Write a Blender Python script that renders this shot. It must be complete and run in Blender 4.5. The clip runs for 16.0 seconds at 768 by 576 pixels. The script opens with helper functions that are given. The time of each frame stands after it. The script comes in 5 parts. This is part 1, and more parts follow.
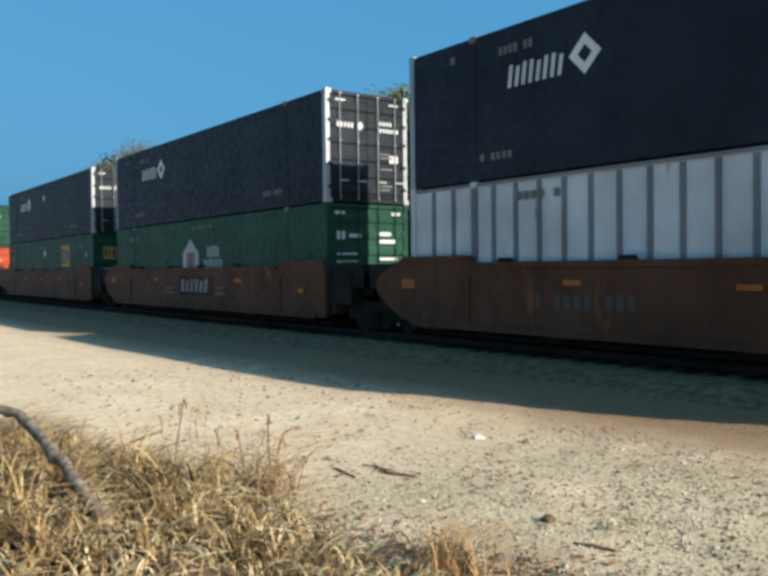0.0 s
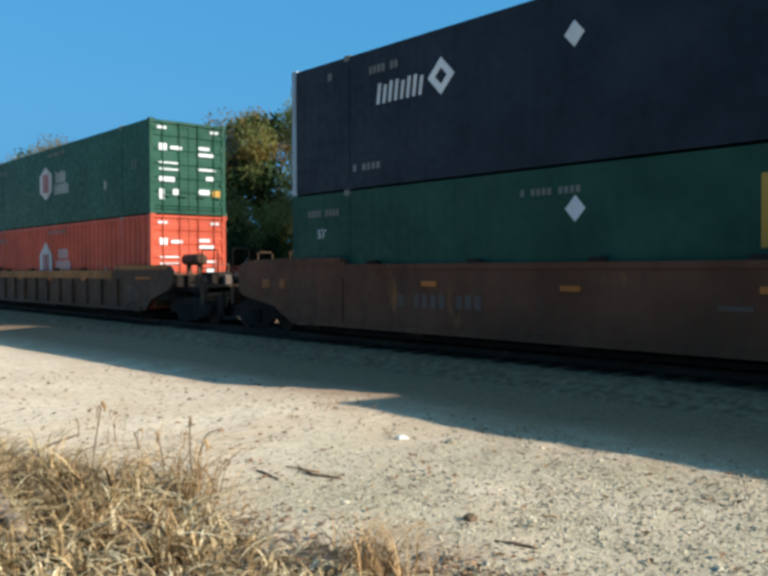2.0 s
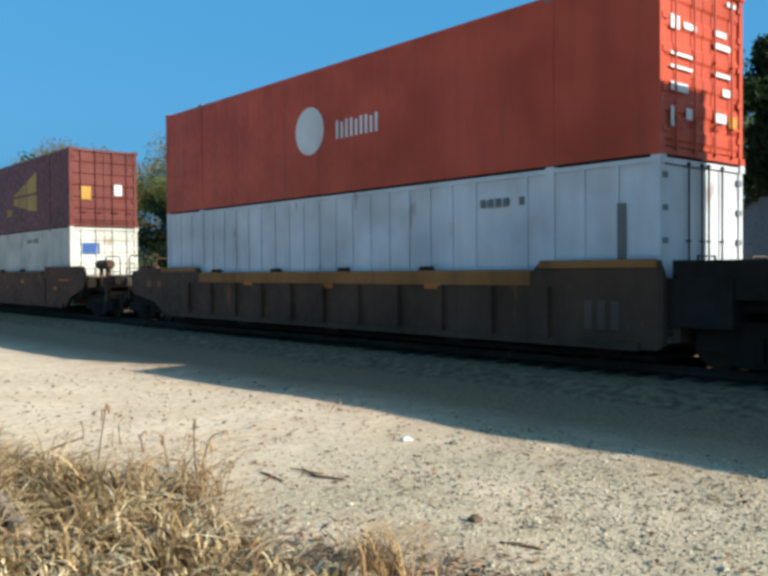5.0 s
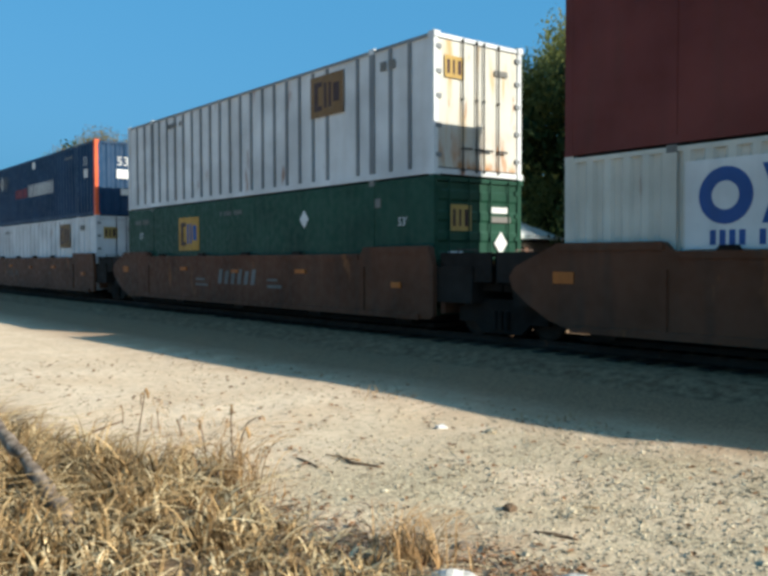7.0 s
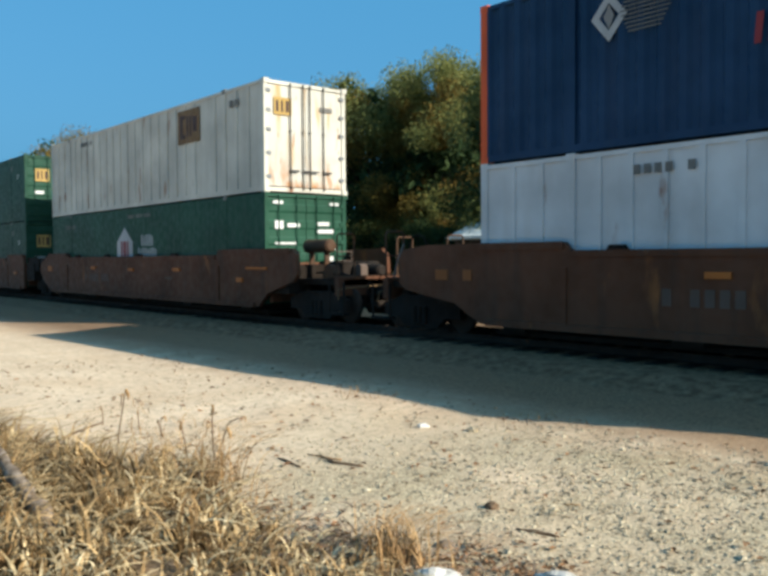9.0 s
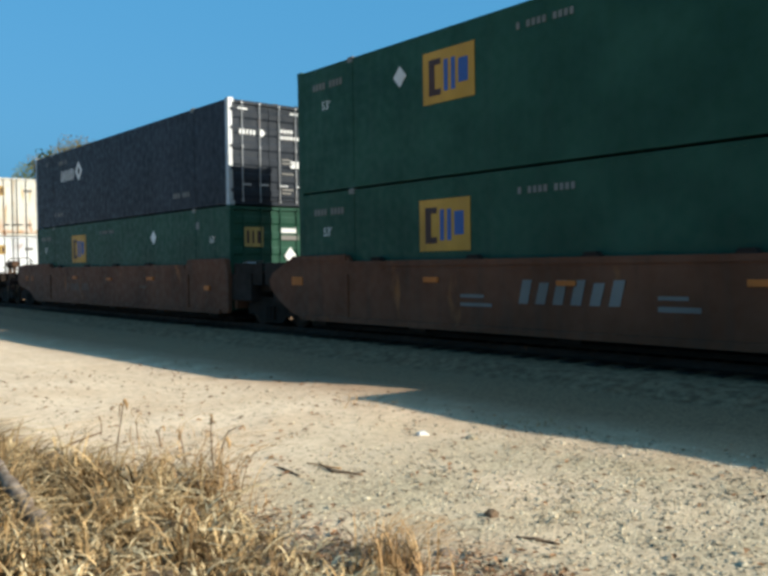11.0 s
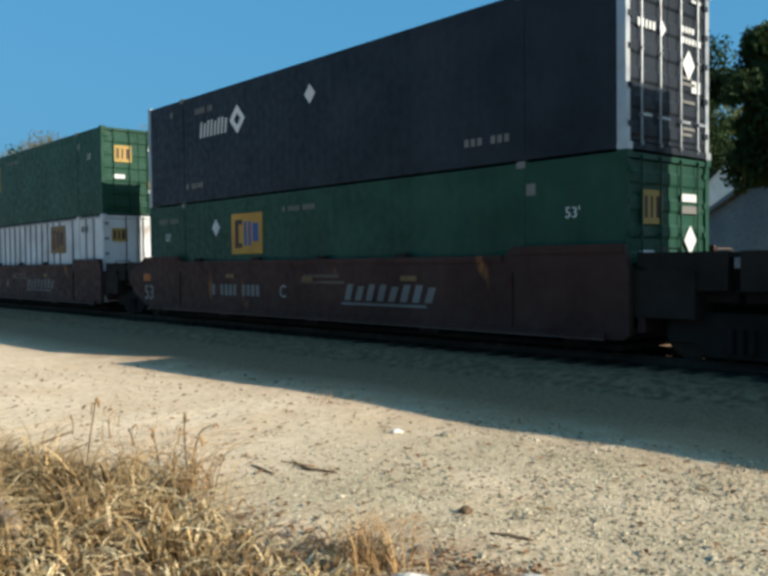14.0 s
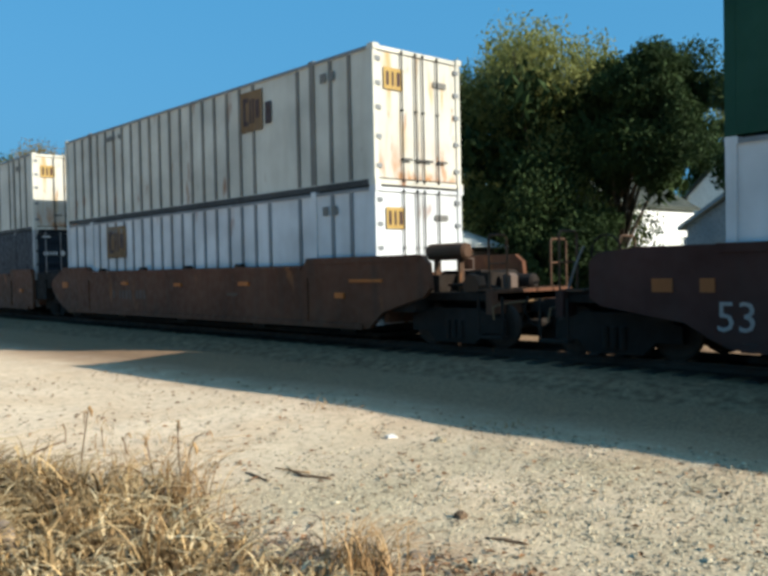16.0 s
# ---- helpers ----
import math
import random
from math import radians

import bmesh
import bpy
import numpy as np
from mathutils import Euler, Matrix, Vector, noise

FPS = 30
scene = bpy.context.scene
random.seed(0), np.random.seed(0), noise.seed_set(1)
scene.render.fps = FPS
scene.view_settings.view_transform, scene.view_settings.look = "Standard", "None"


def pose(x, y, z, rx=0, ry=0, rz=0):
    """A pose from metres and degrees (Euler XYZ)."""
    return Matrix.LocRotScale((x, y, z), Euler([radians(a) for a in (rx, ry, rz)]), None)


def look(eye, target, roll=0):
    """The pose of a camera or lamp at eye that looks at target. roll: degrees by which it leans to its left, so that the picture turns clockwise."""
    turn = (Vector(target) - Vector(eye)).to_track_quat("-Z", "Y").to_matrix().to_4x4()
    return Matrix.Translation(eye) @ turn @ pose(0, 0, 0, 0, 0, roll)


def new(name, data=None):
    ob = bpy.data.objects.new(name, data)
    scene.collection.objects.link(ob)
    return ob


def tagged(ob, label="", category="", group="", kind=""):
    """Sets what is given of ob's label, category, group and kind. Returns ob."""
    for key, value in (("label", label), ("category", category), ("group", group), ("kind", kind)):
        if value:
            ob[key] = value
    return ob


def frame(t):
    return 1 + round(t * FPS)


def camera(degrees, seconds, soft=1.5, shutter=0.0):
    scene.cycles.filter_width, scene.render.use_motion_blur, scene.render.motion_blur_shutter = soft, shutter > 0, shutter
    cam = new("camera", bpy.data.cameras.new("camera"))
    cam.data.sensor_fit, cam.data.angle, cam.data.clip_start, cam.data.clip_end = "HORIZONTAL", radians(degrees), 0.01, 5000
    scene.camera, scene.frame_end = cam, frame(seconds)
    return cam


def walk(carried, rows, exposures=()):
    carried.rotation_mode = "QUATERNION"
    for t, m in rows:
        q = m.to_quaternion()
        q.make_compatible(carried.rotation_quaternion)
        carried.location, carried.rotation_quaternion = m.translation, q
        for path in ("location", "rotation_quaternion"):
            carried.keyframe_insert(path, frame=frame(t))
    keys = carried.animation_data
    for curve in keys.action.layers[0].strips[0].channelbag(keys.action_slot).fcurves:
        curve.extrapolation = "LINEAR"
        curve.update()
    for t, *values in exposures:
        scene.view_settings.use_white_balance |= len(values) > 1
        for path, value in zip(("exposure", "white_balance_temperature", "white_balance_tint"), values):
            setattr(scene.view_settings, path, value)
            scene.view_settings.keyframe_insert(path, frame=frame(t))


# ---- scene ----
# ---- the camera, held in the hand at one spot ----
EYE = (0.0, 0.0, 1.85)


def aim(yaw, pitch, roll):
    return Matrix.Translation(EYE) @ pose(0, 0, 0, 90 + pitch, 0, yaw) @ pose(0, 0, 0, 0, 0, roll)


PATH = [
    (0, 53.98, -1.30, -0.64), (0.5, 51.86, -0.48, -0.75), (1, 50.15, -1.50, -0.29), (1.5, 50.67, -2.98, 0.07), (2, 48.87, -1.27, -0.20),
    (2.5, 47.39, -0.82, -0.37), (3, 47.53, -0.98, -0.51), (3.5, 46.94, -1.36, -0.66), (4, 47.92, -1.19, -0.62), (4.2, 48.54, -1.02, -0.62),
    (6.3, 49.81, -1.56, -0.45), (6.5, 50.57, -1.53, -0.45), (7, 51.57, -1.98, -0.17), (7.5, 51.15, -2.07, -0.18), (8, 50.69, -2.19, 0.17),
    (8.5, 49.94, -2.25, -0.16), (9, 50.29, -2.04, -0.39), (9.2, 50.50, -2.10, -0.39), (11.3, 50.14, -1.47, -0.76), (11.5, 50.12, -1.57, -0.76),
    (12, 50.65, -2.43, -0.89), (12.5, 50.31, -2.85, -0.94), (13, 49.00, -2.86, -0.58), (13.5, 48.71, -2.57, -0.70), (14, 48.44, -1.68, -0.67),
    (14.5, 48.50, -1.31, -0.92), (15, 48.32, -1.13, -0.94), (15.5, 48.55, -1.37, -0.98), (16, 47.94, -1.32, -1.20),
]
cam = camera(49.11, 16.0, soft=3.5)
walk(cam, [(t, aim(yaw, pitch, roll)) for t, yaw, pitch, roll in PATH], exposures=[(t, stops, kelvin, 6.0) for t, stops, kelvin in ((0.0, 0.66, 6550), (1.2, 0.72, 6450), (2.0, 0.76, 6150), (3.0, 0.76, 6050), (4.2, 0.76, 6100), (6.3, 0.76, 6350), (8.3, 0.76, 6600), (9.2, 0.76, 6550), (12.5, 0.75, 6550), (13.0, 0.66, 6850), (13.3, 0.58, 6950), (13.7, 0.60, 6900), (14.3, 0.74, 6550), (16.0, 0.76, 6450))])

# ---- sky, sun ----
SUN_ELEVATION, SUN_AZIMUTH = radians(26.7), radians(69.9)
world = bpy.data.worlds.new("world")
scene.world = world
world.use_nodes = True
wn = world.node_tree
sky = wn.nodes.new("ShaderNodeTexSky")
sky.sky_type, sky.sun_disc = "NISHITA", False
sky.sun_elevation, sky.sun_rotation = SUN_ELEVATION, SUN_AZIMUTH
sky.air_density, sky.dust_density, sky.ozone_density = 1.0, 5.0, 1.0
tint = wn.nodes.new("ShaderNodeMix")
tint.data_type, tint.blend_type = "RGBA", "MULTIPLY"
tint.inputs[0].default_value, tint.inputs[7].default_value = 1.0, (0.86, 1.0, 1.12, 1)
wn.links.new(sky.outputs[0], tint.inputs[6])
haze = wn.nodes.new("ShaderNodeMix")
haze.data_type = "RGBA"
haze.inputs[0].default_value, haze.inputs[7].default_value = 0.5, (0.75, 5.4, 10.8, 1)
wn.links.new(tint.outputs[2], haze.inputs[6])
wn.links.new(haze.outputs[2], wn.nodes["Background"].inputs[0])
wn.nodes["Background"].inputs[1].default_value = 0.057
sun_data = bpy.data.lights.new("sun", "SUN")
sun_data.energy, sun_data.angle, sun_data.color = 4.65, radians(0.5), (1.0, 0.93, 0.82)
sun = new("sun", sun_data)
toward = Vector((math.cos(SUN_ELEVATION) * math.sin(SUN_AZIMUTH), math.cos(SUN_ELEVATION) * math.cos(SUN_AZIMUTH), math.sin(SUN_ELEVATION)))
sun.matrix_world = look((30, 40, 60), Vector((30, 40, 60)) - toward)


# ---- materials ----
def node_material(name):
    m = bpy.data.materials.new(name)
    m.use_nodes = True
    return m, m.node_tree, m.node_tree.nodes["Principled BSDF"]


def mixed(nt, factor, a, b, blend="MIX"):
    """A colour between a and b, each a colour or a socket."""
    n = nt.nodes.new("ShaderNodeMix")
    n.data_type, n.blend_type = "RGBA", blend
    for value, socket in ((factor, n.inputs[0]), (a, n.inputs[6]), (b, n.inputs[7])):
        if isinstance(value, bpy.types.NodeSocket):
            nt.links.new(value, socket)
        else:
            socket.default_value = value if isinstance(value, float) else (*value[:3], 1)
    return n.outputs[2]


def noise_of(nt, scale, stretch=(1, 1, 1), detail=4.0, low=0.35, high=0.65, coords=None):
    """Noise in object space, cut to the range low..high."""
    if coords is None:
        coords = nt.nodes.new("ShaderNodeTexCoord").outputs["Object"]
    place = nt.nodes.new("ShaderNodeMapping")
    place.inputs["Scale"].default_value = stretch
    nt.links.new(coords, place.inputs[0])
    n = nt.nodes.new("ShaderNodeTexNoise")
    n.inputs["Scale"].default_value, n.inputs["Detail"].default_value = scale, detail
    nt.links.new(place.outputs[0], n.inputs["Vector"])
    r = nt.nodes.new("ShaderNodeMapRange")
    r.inputs[1].default_value, r.inputs[2].default_value = low, high
    nt.links.new(n.outputs[0], r.inputs[0])
    return r.outputs[0]


def bumped(nt, bsdf, height, strength, distance):
    b = nt.nodes.new("ShaderNodeBump")
    b.inputs["Strength"].default_value, b.inputs["Distance"].default_value = strength, distance
    nt.links.new(height, b.inputs["Height"])
    nt.links.new(b.outputs[0], bsdf.inputs["Normal"])


def paint(name, rgb, rough=0.45, dirt=(0.12, 0.09, 0.06), dirty=0.35, rust=0.0, metal=0.0):
    """Weathered paint on sheet steel: faded patches, streaks that run down, rust spots."""
    m, nt, bsdf = node_material(name)
    faded = [min(1.0, c * 1.12 + 0.006) for c in rgb]
    worn = [c * 0.82 for c in rgb]
    base = mixed(nt, noise_of(nt, 0.7), worn, faded)
    streak = noise_of(nt, 3.0, (1, 1, 0.12), 5.0, 0.5, 0.78)
    k = nt.nodes.new("ShaderNodeMath")
    k.operation = "MULTIPLY"
    k.inputs[1].default_value = dirty
    nt.links.new(streak, k.inputs[0])
    base = mixed(nt, k.outputs[0], base, dirt)
    if rust:
        spots = noise_of(nt, 2.2, (1, 1, 0.35), 8.0, 0.66 - 0.1 * rust, 0.74)
        base = mixed(nt, spots, base, (0.22, 0.085, 0.03))
    nt.links.new(base, bsdf.inputs["Base Color"])
    bsdf.inputs["Metallic"].default_value = metal
    bsdf.inputs["Specular IOR Level"].default_value = 0.16
    r = nt.nodes.new("ShaderNodeMapRange")
    r.inputs[3].default_value, r.inputs[4].default_value = rough - 0.08, min(1.0, rough + 0.2)
    nt.links.new(noise_of(nt, 5.0), r.inputs[0])
    nt.links.new(r.outputs[0], bsdf.inputs["Roughness"])
    bumped(nt, bsdf, noise_of(nt, 2.5, detail=6.0, low=0.0, high=1.0), 0.07, 0.02)
    return m


NAVY = paint("navy_paint", (0.009, 0.0135, 0.021), 0.5, (0.02, 0.022, 0.028), 0.15)
HUB_GREEN = paint("green_paint", (0.009, 0.055, 0.032), 0.5, (0.020, 0.046, 0.030), 0.3)
EMP_GREEN = paint("deep_green_paint", (0.008, 0.047, 0.028), 0.5, (0.016, 0.042, 0.027), 0.3)
WHITE = paint("white_paint", (0.53, 0.54, 0.55), 0.45, (0.3, 0.25, 0.2), 0.2, 0.25)
CREAM = paint("cream_paint", (0.50, 0.48, 0.42), 0.45, (0.3, 0.24, 0.17), 0.3, 0.35)
GREY_WHITE = paint("grey_white_paint", (0.49, 0.475, 0.42), 0.45, (0.25, 0.21, 0.16), 0.4, 0.45)
RED = paint("red_paint", (0.42, 0.065, 0.030), 0.42, (0.1, 0.04, 0.03), 0.3)
BLUE = paint("blue_paint", (0.007, 0.034, 0.082), 0.5, (0.03, 0.04, 0.07), 0.3)
ORANGE = paint("orange_paint", (0.62, 0.10, 0.03), 0.4, (0.2, 0.06, 0.03), 0.25)
MAROON = paint("maroon_paint", (0.115, 0.024, 0.018), 0.42, (0.06, 0.03, 0.02), 0.3)
CAR_BROWN = paint("brown_car_paint", (0.100, 0.038, 0.018), 0.6, (0.042, 0.030, 0.022), 0.6, 0.3)
CAR_RUST = paint("rusty_brown_car_paint", (0.080, 0.042, 0.024), 0.65, (0.036, 0.026, 0.017), 0.7, 0.4)
CAR_MAROON = paint("dark_red_car_paint", (0.044, 0.017, 0.013), 0.6, (0.036, 0.026, 0.022), 0.55, 0.2)
CHORD = paint("ochre_chord_paint", (0.28, 0.115, 0.032), 0.6, (0.06, 0.04, 0.02), 0.6, 0.3)
STEEL = paint("galvanised_steel", (0.33, 0.34, 0.35), 0.4, (0.15, 0.12, 0.1), 0.3, 0.1, 0.6)
DARK_STEEL = paint("grimy_steel", (0.017, 0.012, 0.009), 0.85, (0.035, 0.024, 0.015), 0.4)
RAIL_STEEL = paint("rail_steel", (0.045, 0.030, 0.022), 0.7, (0.03, 0.02, 0.015), 0.5, 0.1, 0.2)
MARK_WHITE = paint("white_marking", (0.58, 0.58, 0.57), 0.5, (0.2, 0.2, 0.2), 0.2)
MARK_GREY = paint("faded_grey_marking", (0.15, 0.145, 0.135), 0.6, (0.1, 0.08, 0.07), 0.5)
MARK_FAINT = paint("faint_marking", (0.10, 0.07, 0.055), 0.6, (0.08, 0.05, 0.04), 0.5)
MARK_YELLOW = paint("yellow_marking", (0.38, 0.205, 0.035), 0.5, (0.2, 0.1, 0.03), 0.4)
MARK_ORANGE = paint("orange_marking", (0.42, 0.125, 0.025), 0.5, (0.16, 0.07, 0.03), 0.5)
MARK_BROWN = paint("dark_brown_marking", (0.045, 0.024, 0.022), 0.5, (0.1, 0.07, 0.05), 0.3)
MARK_BLUE = paint("blue_marking", (0.03, 0.08, 0.24), 0.5, (0.05, 0.06, 0.1), 0.3)
PENNANT = paint("dull_yellow_emblem", (0.34, 0.225, 0.07), 0.6, (0.15, 0.08, 0.04), 0.5)
MARK_TAN = paint("faded_tan_panel", (0.17, 0.10, 0.045), 0.6, (0.06, 0.04, 0.03), 0.6)
MARK_DIM = paint("dim_white_marking", (0.27, 0.26, 0.25), 0.6, (0.1, 0.08, 0.07), 0.4)
MARK_WORN = paint("worn_white_marking", (0.40, 0.40, 0.40), 0.55, (0.2, 0.18, 0.17), 0.4)
MARK_DULL = paint("dull_orange_marking", (0.25, 0.088, 0.028), 0.6, (0.1, 0.05, 0.03), 0.5)
MARK_RED = paint("dull_red_marking", (0.22, 0.03, 0.035), 0.5, (0.1, 0.03, 0.03), 0.3)
SEAL = paint("dark_rubber_seal", (0.05, 0.05, 0.05), 0.7, (0.1, 0.08, 0.06), 0.4)

SEAL_GREY = paint("grey_rib_paint", (0.17, 0.18, 0.19), 0.5, (0.1, 0.08, 0.06), 0.4)
RIB_GREY = paint("grey_white_rib_paint", (0.34, 0.33, 0.29), 0.5, (0.16, 0.13, 0.1), 0.4, 0.3)
RIB_TAN = paint("tan_rib_paint", (0.17, 0.155, 0.135), 0.5, (0.14, 0.1, 0.07), 0.4, 0.3)


def streaked(name, rgb):
    """White door paint with rust that has run down from the seams."""
    m, nt, bsdf = node_material(name)
    base = mixed(nt, noise_of(nt, 0.9), [c * 0.88 for c in rgb], rgb)
    base = mixed(nt, noise_of(nt, 2.6, (1, 1.4, 0.22), 6.0, 0.54, 0.72), base, (0.42, 0.27, 0.11))
    base = mixed(nt, noise_of(nt, 5.0, (1, 1.2, 0.3), 8.0, 0.63, 0.72), base, (0.30, 0.14, 0.05))
    sep = nt.nodes.new("ShaderNodeSeparateXYZ")
    nt.links.new(nt.nodes.new("ShaderNodeTexCoord").outputs["Object"], sep.inputs[0])
    low = nt.nodes.new("ShaderNodeMapRange")
    low.inputs[1].default_value, low.inputs[2].default_value = 1.1, 0.15
    nt.links.new(sep.outputs[2], low.inputs[0])
    k = nt.nodes.new("ShaderNodeMath")
    k.operation = "MULTIPLY"
    nt.links.new(low.outputs[0], k.inputs[0])
    nt.links.new(noise_of(nt, 3.2, (1, 1.3, 0.55), 7.0, 0.42, 0.66), k.inputs[1])
    base = mixed(nt, k.outputs[0], base, (0.36, 0.16, 0.055))
    nt.links.new(base, bsdf.inputs["Base Color"])
    bsdf.inputs["Roughness"].default_value = 0.55
    bsdf.inputs["Specular IOR Level"].default_value = 0.2
    bumped(nt, bsdf, noise_of(nt, 3.0, detail=5.0, low=0.0, high=1.0), 0.08, 0.02)
    return m


STREAKED = streaked("rust_streaked_door_paint", (0.49, 0.47, 0.42))


def ground_material():
    m, nt, bsdf = node_material("sandy_ground")
    geo = nt.nodes.new("ShaderNodeNewGeometry").outputs["Position"]
    sand = mixed(nt, noise_of(nt, 0.9, coords=geo), (0.64, 0.47, 0.31), (0.74, 0.57, 0.395))
    sand = mixed(nt, noise_of(nt, 9.0, detail=8.0, low=0.45, high=0.75, coords=geo), sand, (0.45, 0.335, 0.22))
    v = nt.nodes.new("ShaderNodeTexVoronoi")
    v.inputs["Scale"].default_value, v.inputs["Randomness"].default_value = 42.0, 1.0
    nt.links.new(geo, v.inputs["Vector"])
    hue = nt.nodes.new("ShaderNodeSeparateColor")
    nt.links.new(v.outputs["Color"], hue.inputs[0])
    stones = mixed(nt, hue.outputs[0], (0.165, 0.13, 0.075), (0.56, 0.46, 0.295))
    sep = nt.nodes.new("ShaderNodeSeparateXYZ")
    nt.links.new(geo, sep.inputs[0])

    def ramp(socket, a, b):
        r = nt.nodes.new("ShaderNodeMapRange")
        r.inputs[1].default_value, r.inputs[2].default_value = a, b
        nt.links.new(socket, r.inputs[0])
        return r.outputs[0]

    def times(a, b):
        k = nt.nodes.new("ShaderNodeMath")
        k.operation = "MULTIPLY"
        for value, socket in ((a, k.inputs[0]), (b, k.inputs[1])):
            if isinstance(value, float):
                socket.default_value = value
            else:
                nt.links.new(value, socket)
        return k.outputs[0]

    gravelly = times(ramp(sep.outputs[0], -8.5, -4.5), ramp(noise_of(nt, 0.8, detail=5.0, low=0.3, high=0.6, coords=geo), 0.0, 1.0))
    base = mixed(nt, times(gravelly, 0.92), sand, stones)
    red = times(ramp(sep.outputs[1], 6.2, 7.6), noise_of(nt, 1.6, low=0.25, high=0.5, coords=geo))
    base = mixed(nt, times(red, 0.6), base, (0.36, 0.215, 0.125))
    litter = times(times(ramp(sep.outputs[1], 3.2, 3.5), ramp(sep.outputs[1], 4.3, 3.9)), times(times(ramp(sep.outputs[0], -5.2, -4.2), ramp(sep.outputs[0], -2.5, -3.2)), noise_of(nt, 2.2, low=0.38, high=0.6, coords=geo)))
    base = mixed(nt, times(litter, 0.75), base, (0.33, 0.20, 0.115))
    # brown undergrowth below the grass, with the blades' self-shadow painted into the colour
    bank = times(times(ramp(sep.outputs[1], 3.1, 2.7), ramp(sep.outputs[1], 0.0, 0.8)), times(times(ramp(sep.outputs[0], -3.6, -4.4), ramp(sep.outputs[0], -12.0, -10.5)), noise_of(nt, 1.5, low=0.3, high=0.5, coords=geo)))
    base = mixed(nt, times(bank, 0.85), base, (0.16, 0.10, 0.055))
    # cinder strip, drawn out to the train's shadow edge to darken that shade
    cinder_shade = times(ramp(sep.outputs[1], 7.1, 8.5), 1.0)
    base = mixed(nt, cinder_shade, base, mixed(nt, hue.outputs[1], (0.145, 0.085, 0.048), (0.33, 0.205, 0.115)))
    far = ramp(sep.outputs[1], 17.0, 24.0)
    base = mixed(nt, far, base, mixed(nt, noise_of(nt, 0.5, coords=geo), (0.13, 0.12, 0.045), (0.24, 0.19, 0.09)))
    nt.links.new(base, bsdf.inputs["Base Color"])
    bsdf.inputs["Roughness"].default_value = 0.95
    bsdf.inputs["Specular IOR Level"].default_value = 0.2
    grit = noise_of(nt, 40.0, detail=8.0, low=0.2, high=0.8, coords=geo)
    add = nt.nodes.new("ShaderNodeMath")
    nt.links.new(grit, add.inputs[0])
    nt.links.new(times(v.outputs["Distance"], 1.2), add.inputs[1])
    bumped(nt, bsdf, add.outputs[0], 0.35, 0.012)
    return m


def mottled(name, a, b, scale, rough=0.9, relief=0.01, fine=30.0, island=0.0, thinness=0.0):
    """A natural surface of two colours at two scales; island: how far loose pieces differ from each other; thinness: light let through."""
    m, nt, bsdf = node_material(name)
    base = mixed(nt, noise_of(nt, scale, detail=6.0), a, b)
    base = mixed(nt, noise_of(nt, fine, low=0.5, high=0.8), base, [c * 0.6 for c in a])
    if island:
        rnd = nt.nodes.new("ShaderNodeNewGeometry").outputs["Random Per Island"]
        r = nt.nodes.new("ShaderNodeMapRange")
        r.inputs[3].default_value, r.inputs[4].default_value = 1.0 - island, 1.0 + island
        nt.links.new(rnd, r.inputs[0])
        c = nt.nodes.new("ShaderNodeCombineColor")
        for n in range(3):
            nt.links.new(r.outputs[0], c.inputs[n])
        base = mixed(nt, 1.0, base, c.outputs[0], "MULTIPLY")
    nt.links.new(base, bsdf.inputs["Base Color"])
    bsdf.inputs["Roughness"].default_value = rough
    bsdf.inputs["Specular IOR Level"].default_value = 0.12
    if relief:
        bumped(nt, bsdf, noise_of(nt, fine, detail=8.0, low=0.1, high=0.9), 0.6, relief)
    if thinness:
        thin = nt.nodes.new("ShaderNodeBsdfTranslucent")
        nt.links.new(base, thin.inputs[0])
        both = nt.nodes.new("ShaderNodeMixShader")
        both.inputs[0].default_value = thinness
        nt.links.new(bsdf.outputs[0], both.inputs[1])
        nt.links.new(thin.outputs[0], both.inputs[2])
        nt.links.new(both.outputs[0], nt.nodes["Material Output"].inputs[0])
    return m


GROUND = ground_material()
BALLAST = mottled("ballast", (0.135, 0.080, 0.046), (0.29, 0.18, 0.105), 6.0, 0.95, 0.03, 22.0)
STONES = mottled("stones", (0.20, 0.16, 0.105), (0.50, 0.425, 0.30), 8.0, 0.9, 0.004, 40.0, 0.5)
CHALK = mottled("pale_stone", (0.42, 0.38, 0.32), (0.78, 0.75, 0.70), 9.0, 0.9, 0.02, 25.0)
TIE_WOOD = mottled("creosoted_wood", (0.035, 0.026, 0.02), (0.07, 0.052, 0.04), 5.0, 0.9, 0.01)
DEAD_WOOD = mottled("grey_dead_wood", (0.12, 0.086, 0.062), (0.32, 0.25, 0.19), 14.0, 0.9, 0.01, 40.0)
TWIG = mottled("brown_twig", (0.11, 0.07, 0.045), (0.20, 0.135, 0.085), 20.0, 0.9, 0.003, 60.0)
STRAW = mottled("dry_grass", (0.14, 0.080, 0.034), (0.44, 0.30, 0.145), 3.0, 0.75, 0.0, 8.0, 0.62)
LITTER = mottled("dead_leaves", (0.12, 0.06, 0.03), (0.28, 0.15, 0.075), 12.0, 0.85, 0.0, 40.0, 0.45)
STRAW_PALE = mottled("bleached_grass", (0.40, 0.29, 0.15), (0.68, 0.55, 0.34), 3.0, 0.7, 0.0, 8.0, 0.4)
STALK = mottled("dry_stalk", (0.22, 0.125, 0.055), (0.42, 0.265, 0.125), 6.0, 0.8, 0.0, 20.0, 0.35)
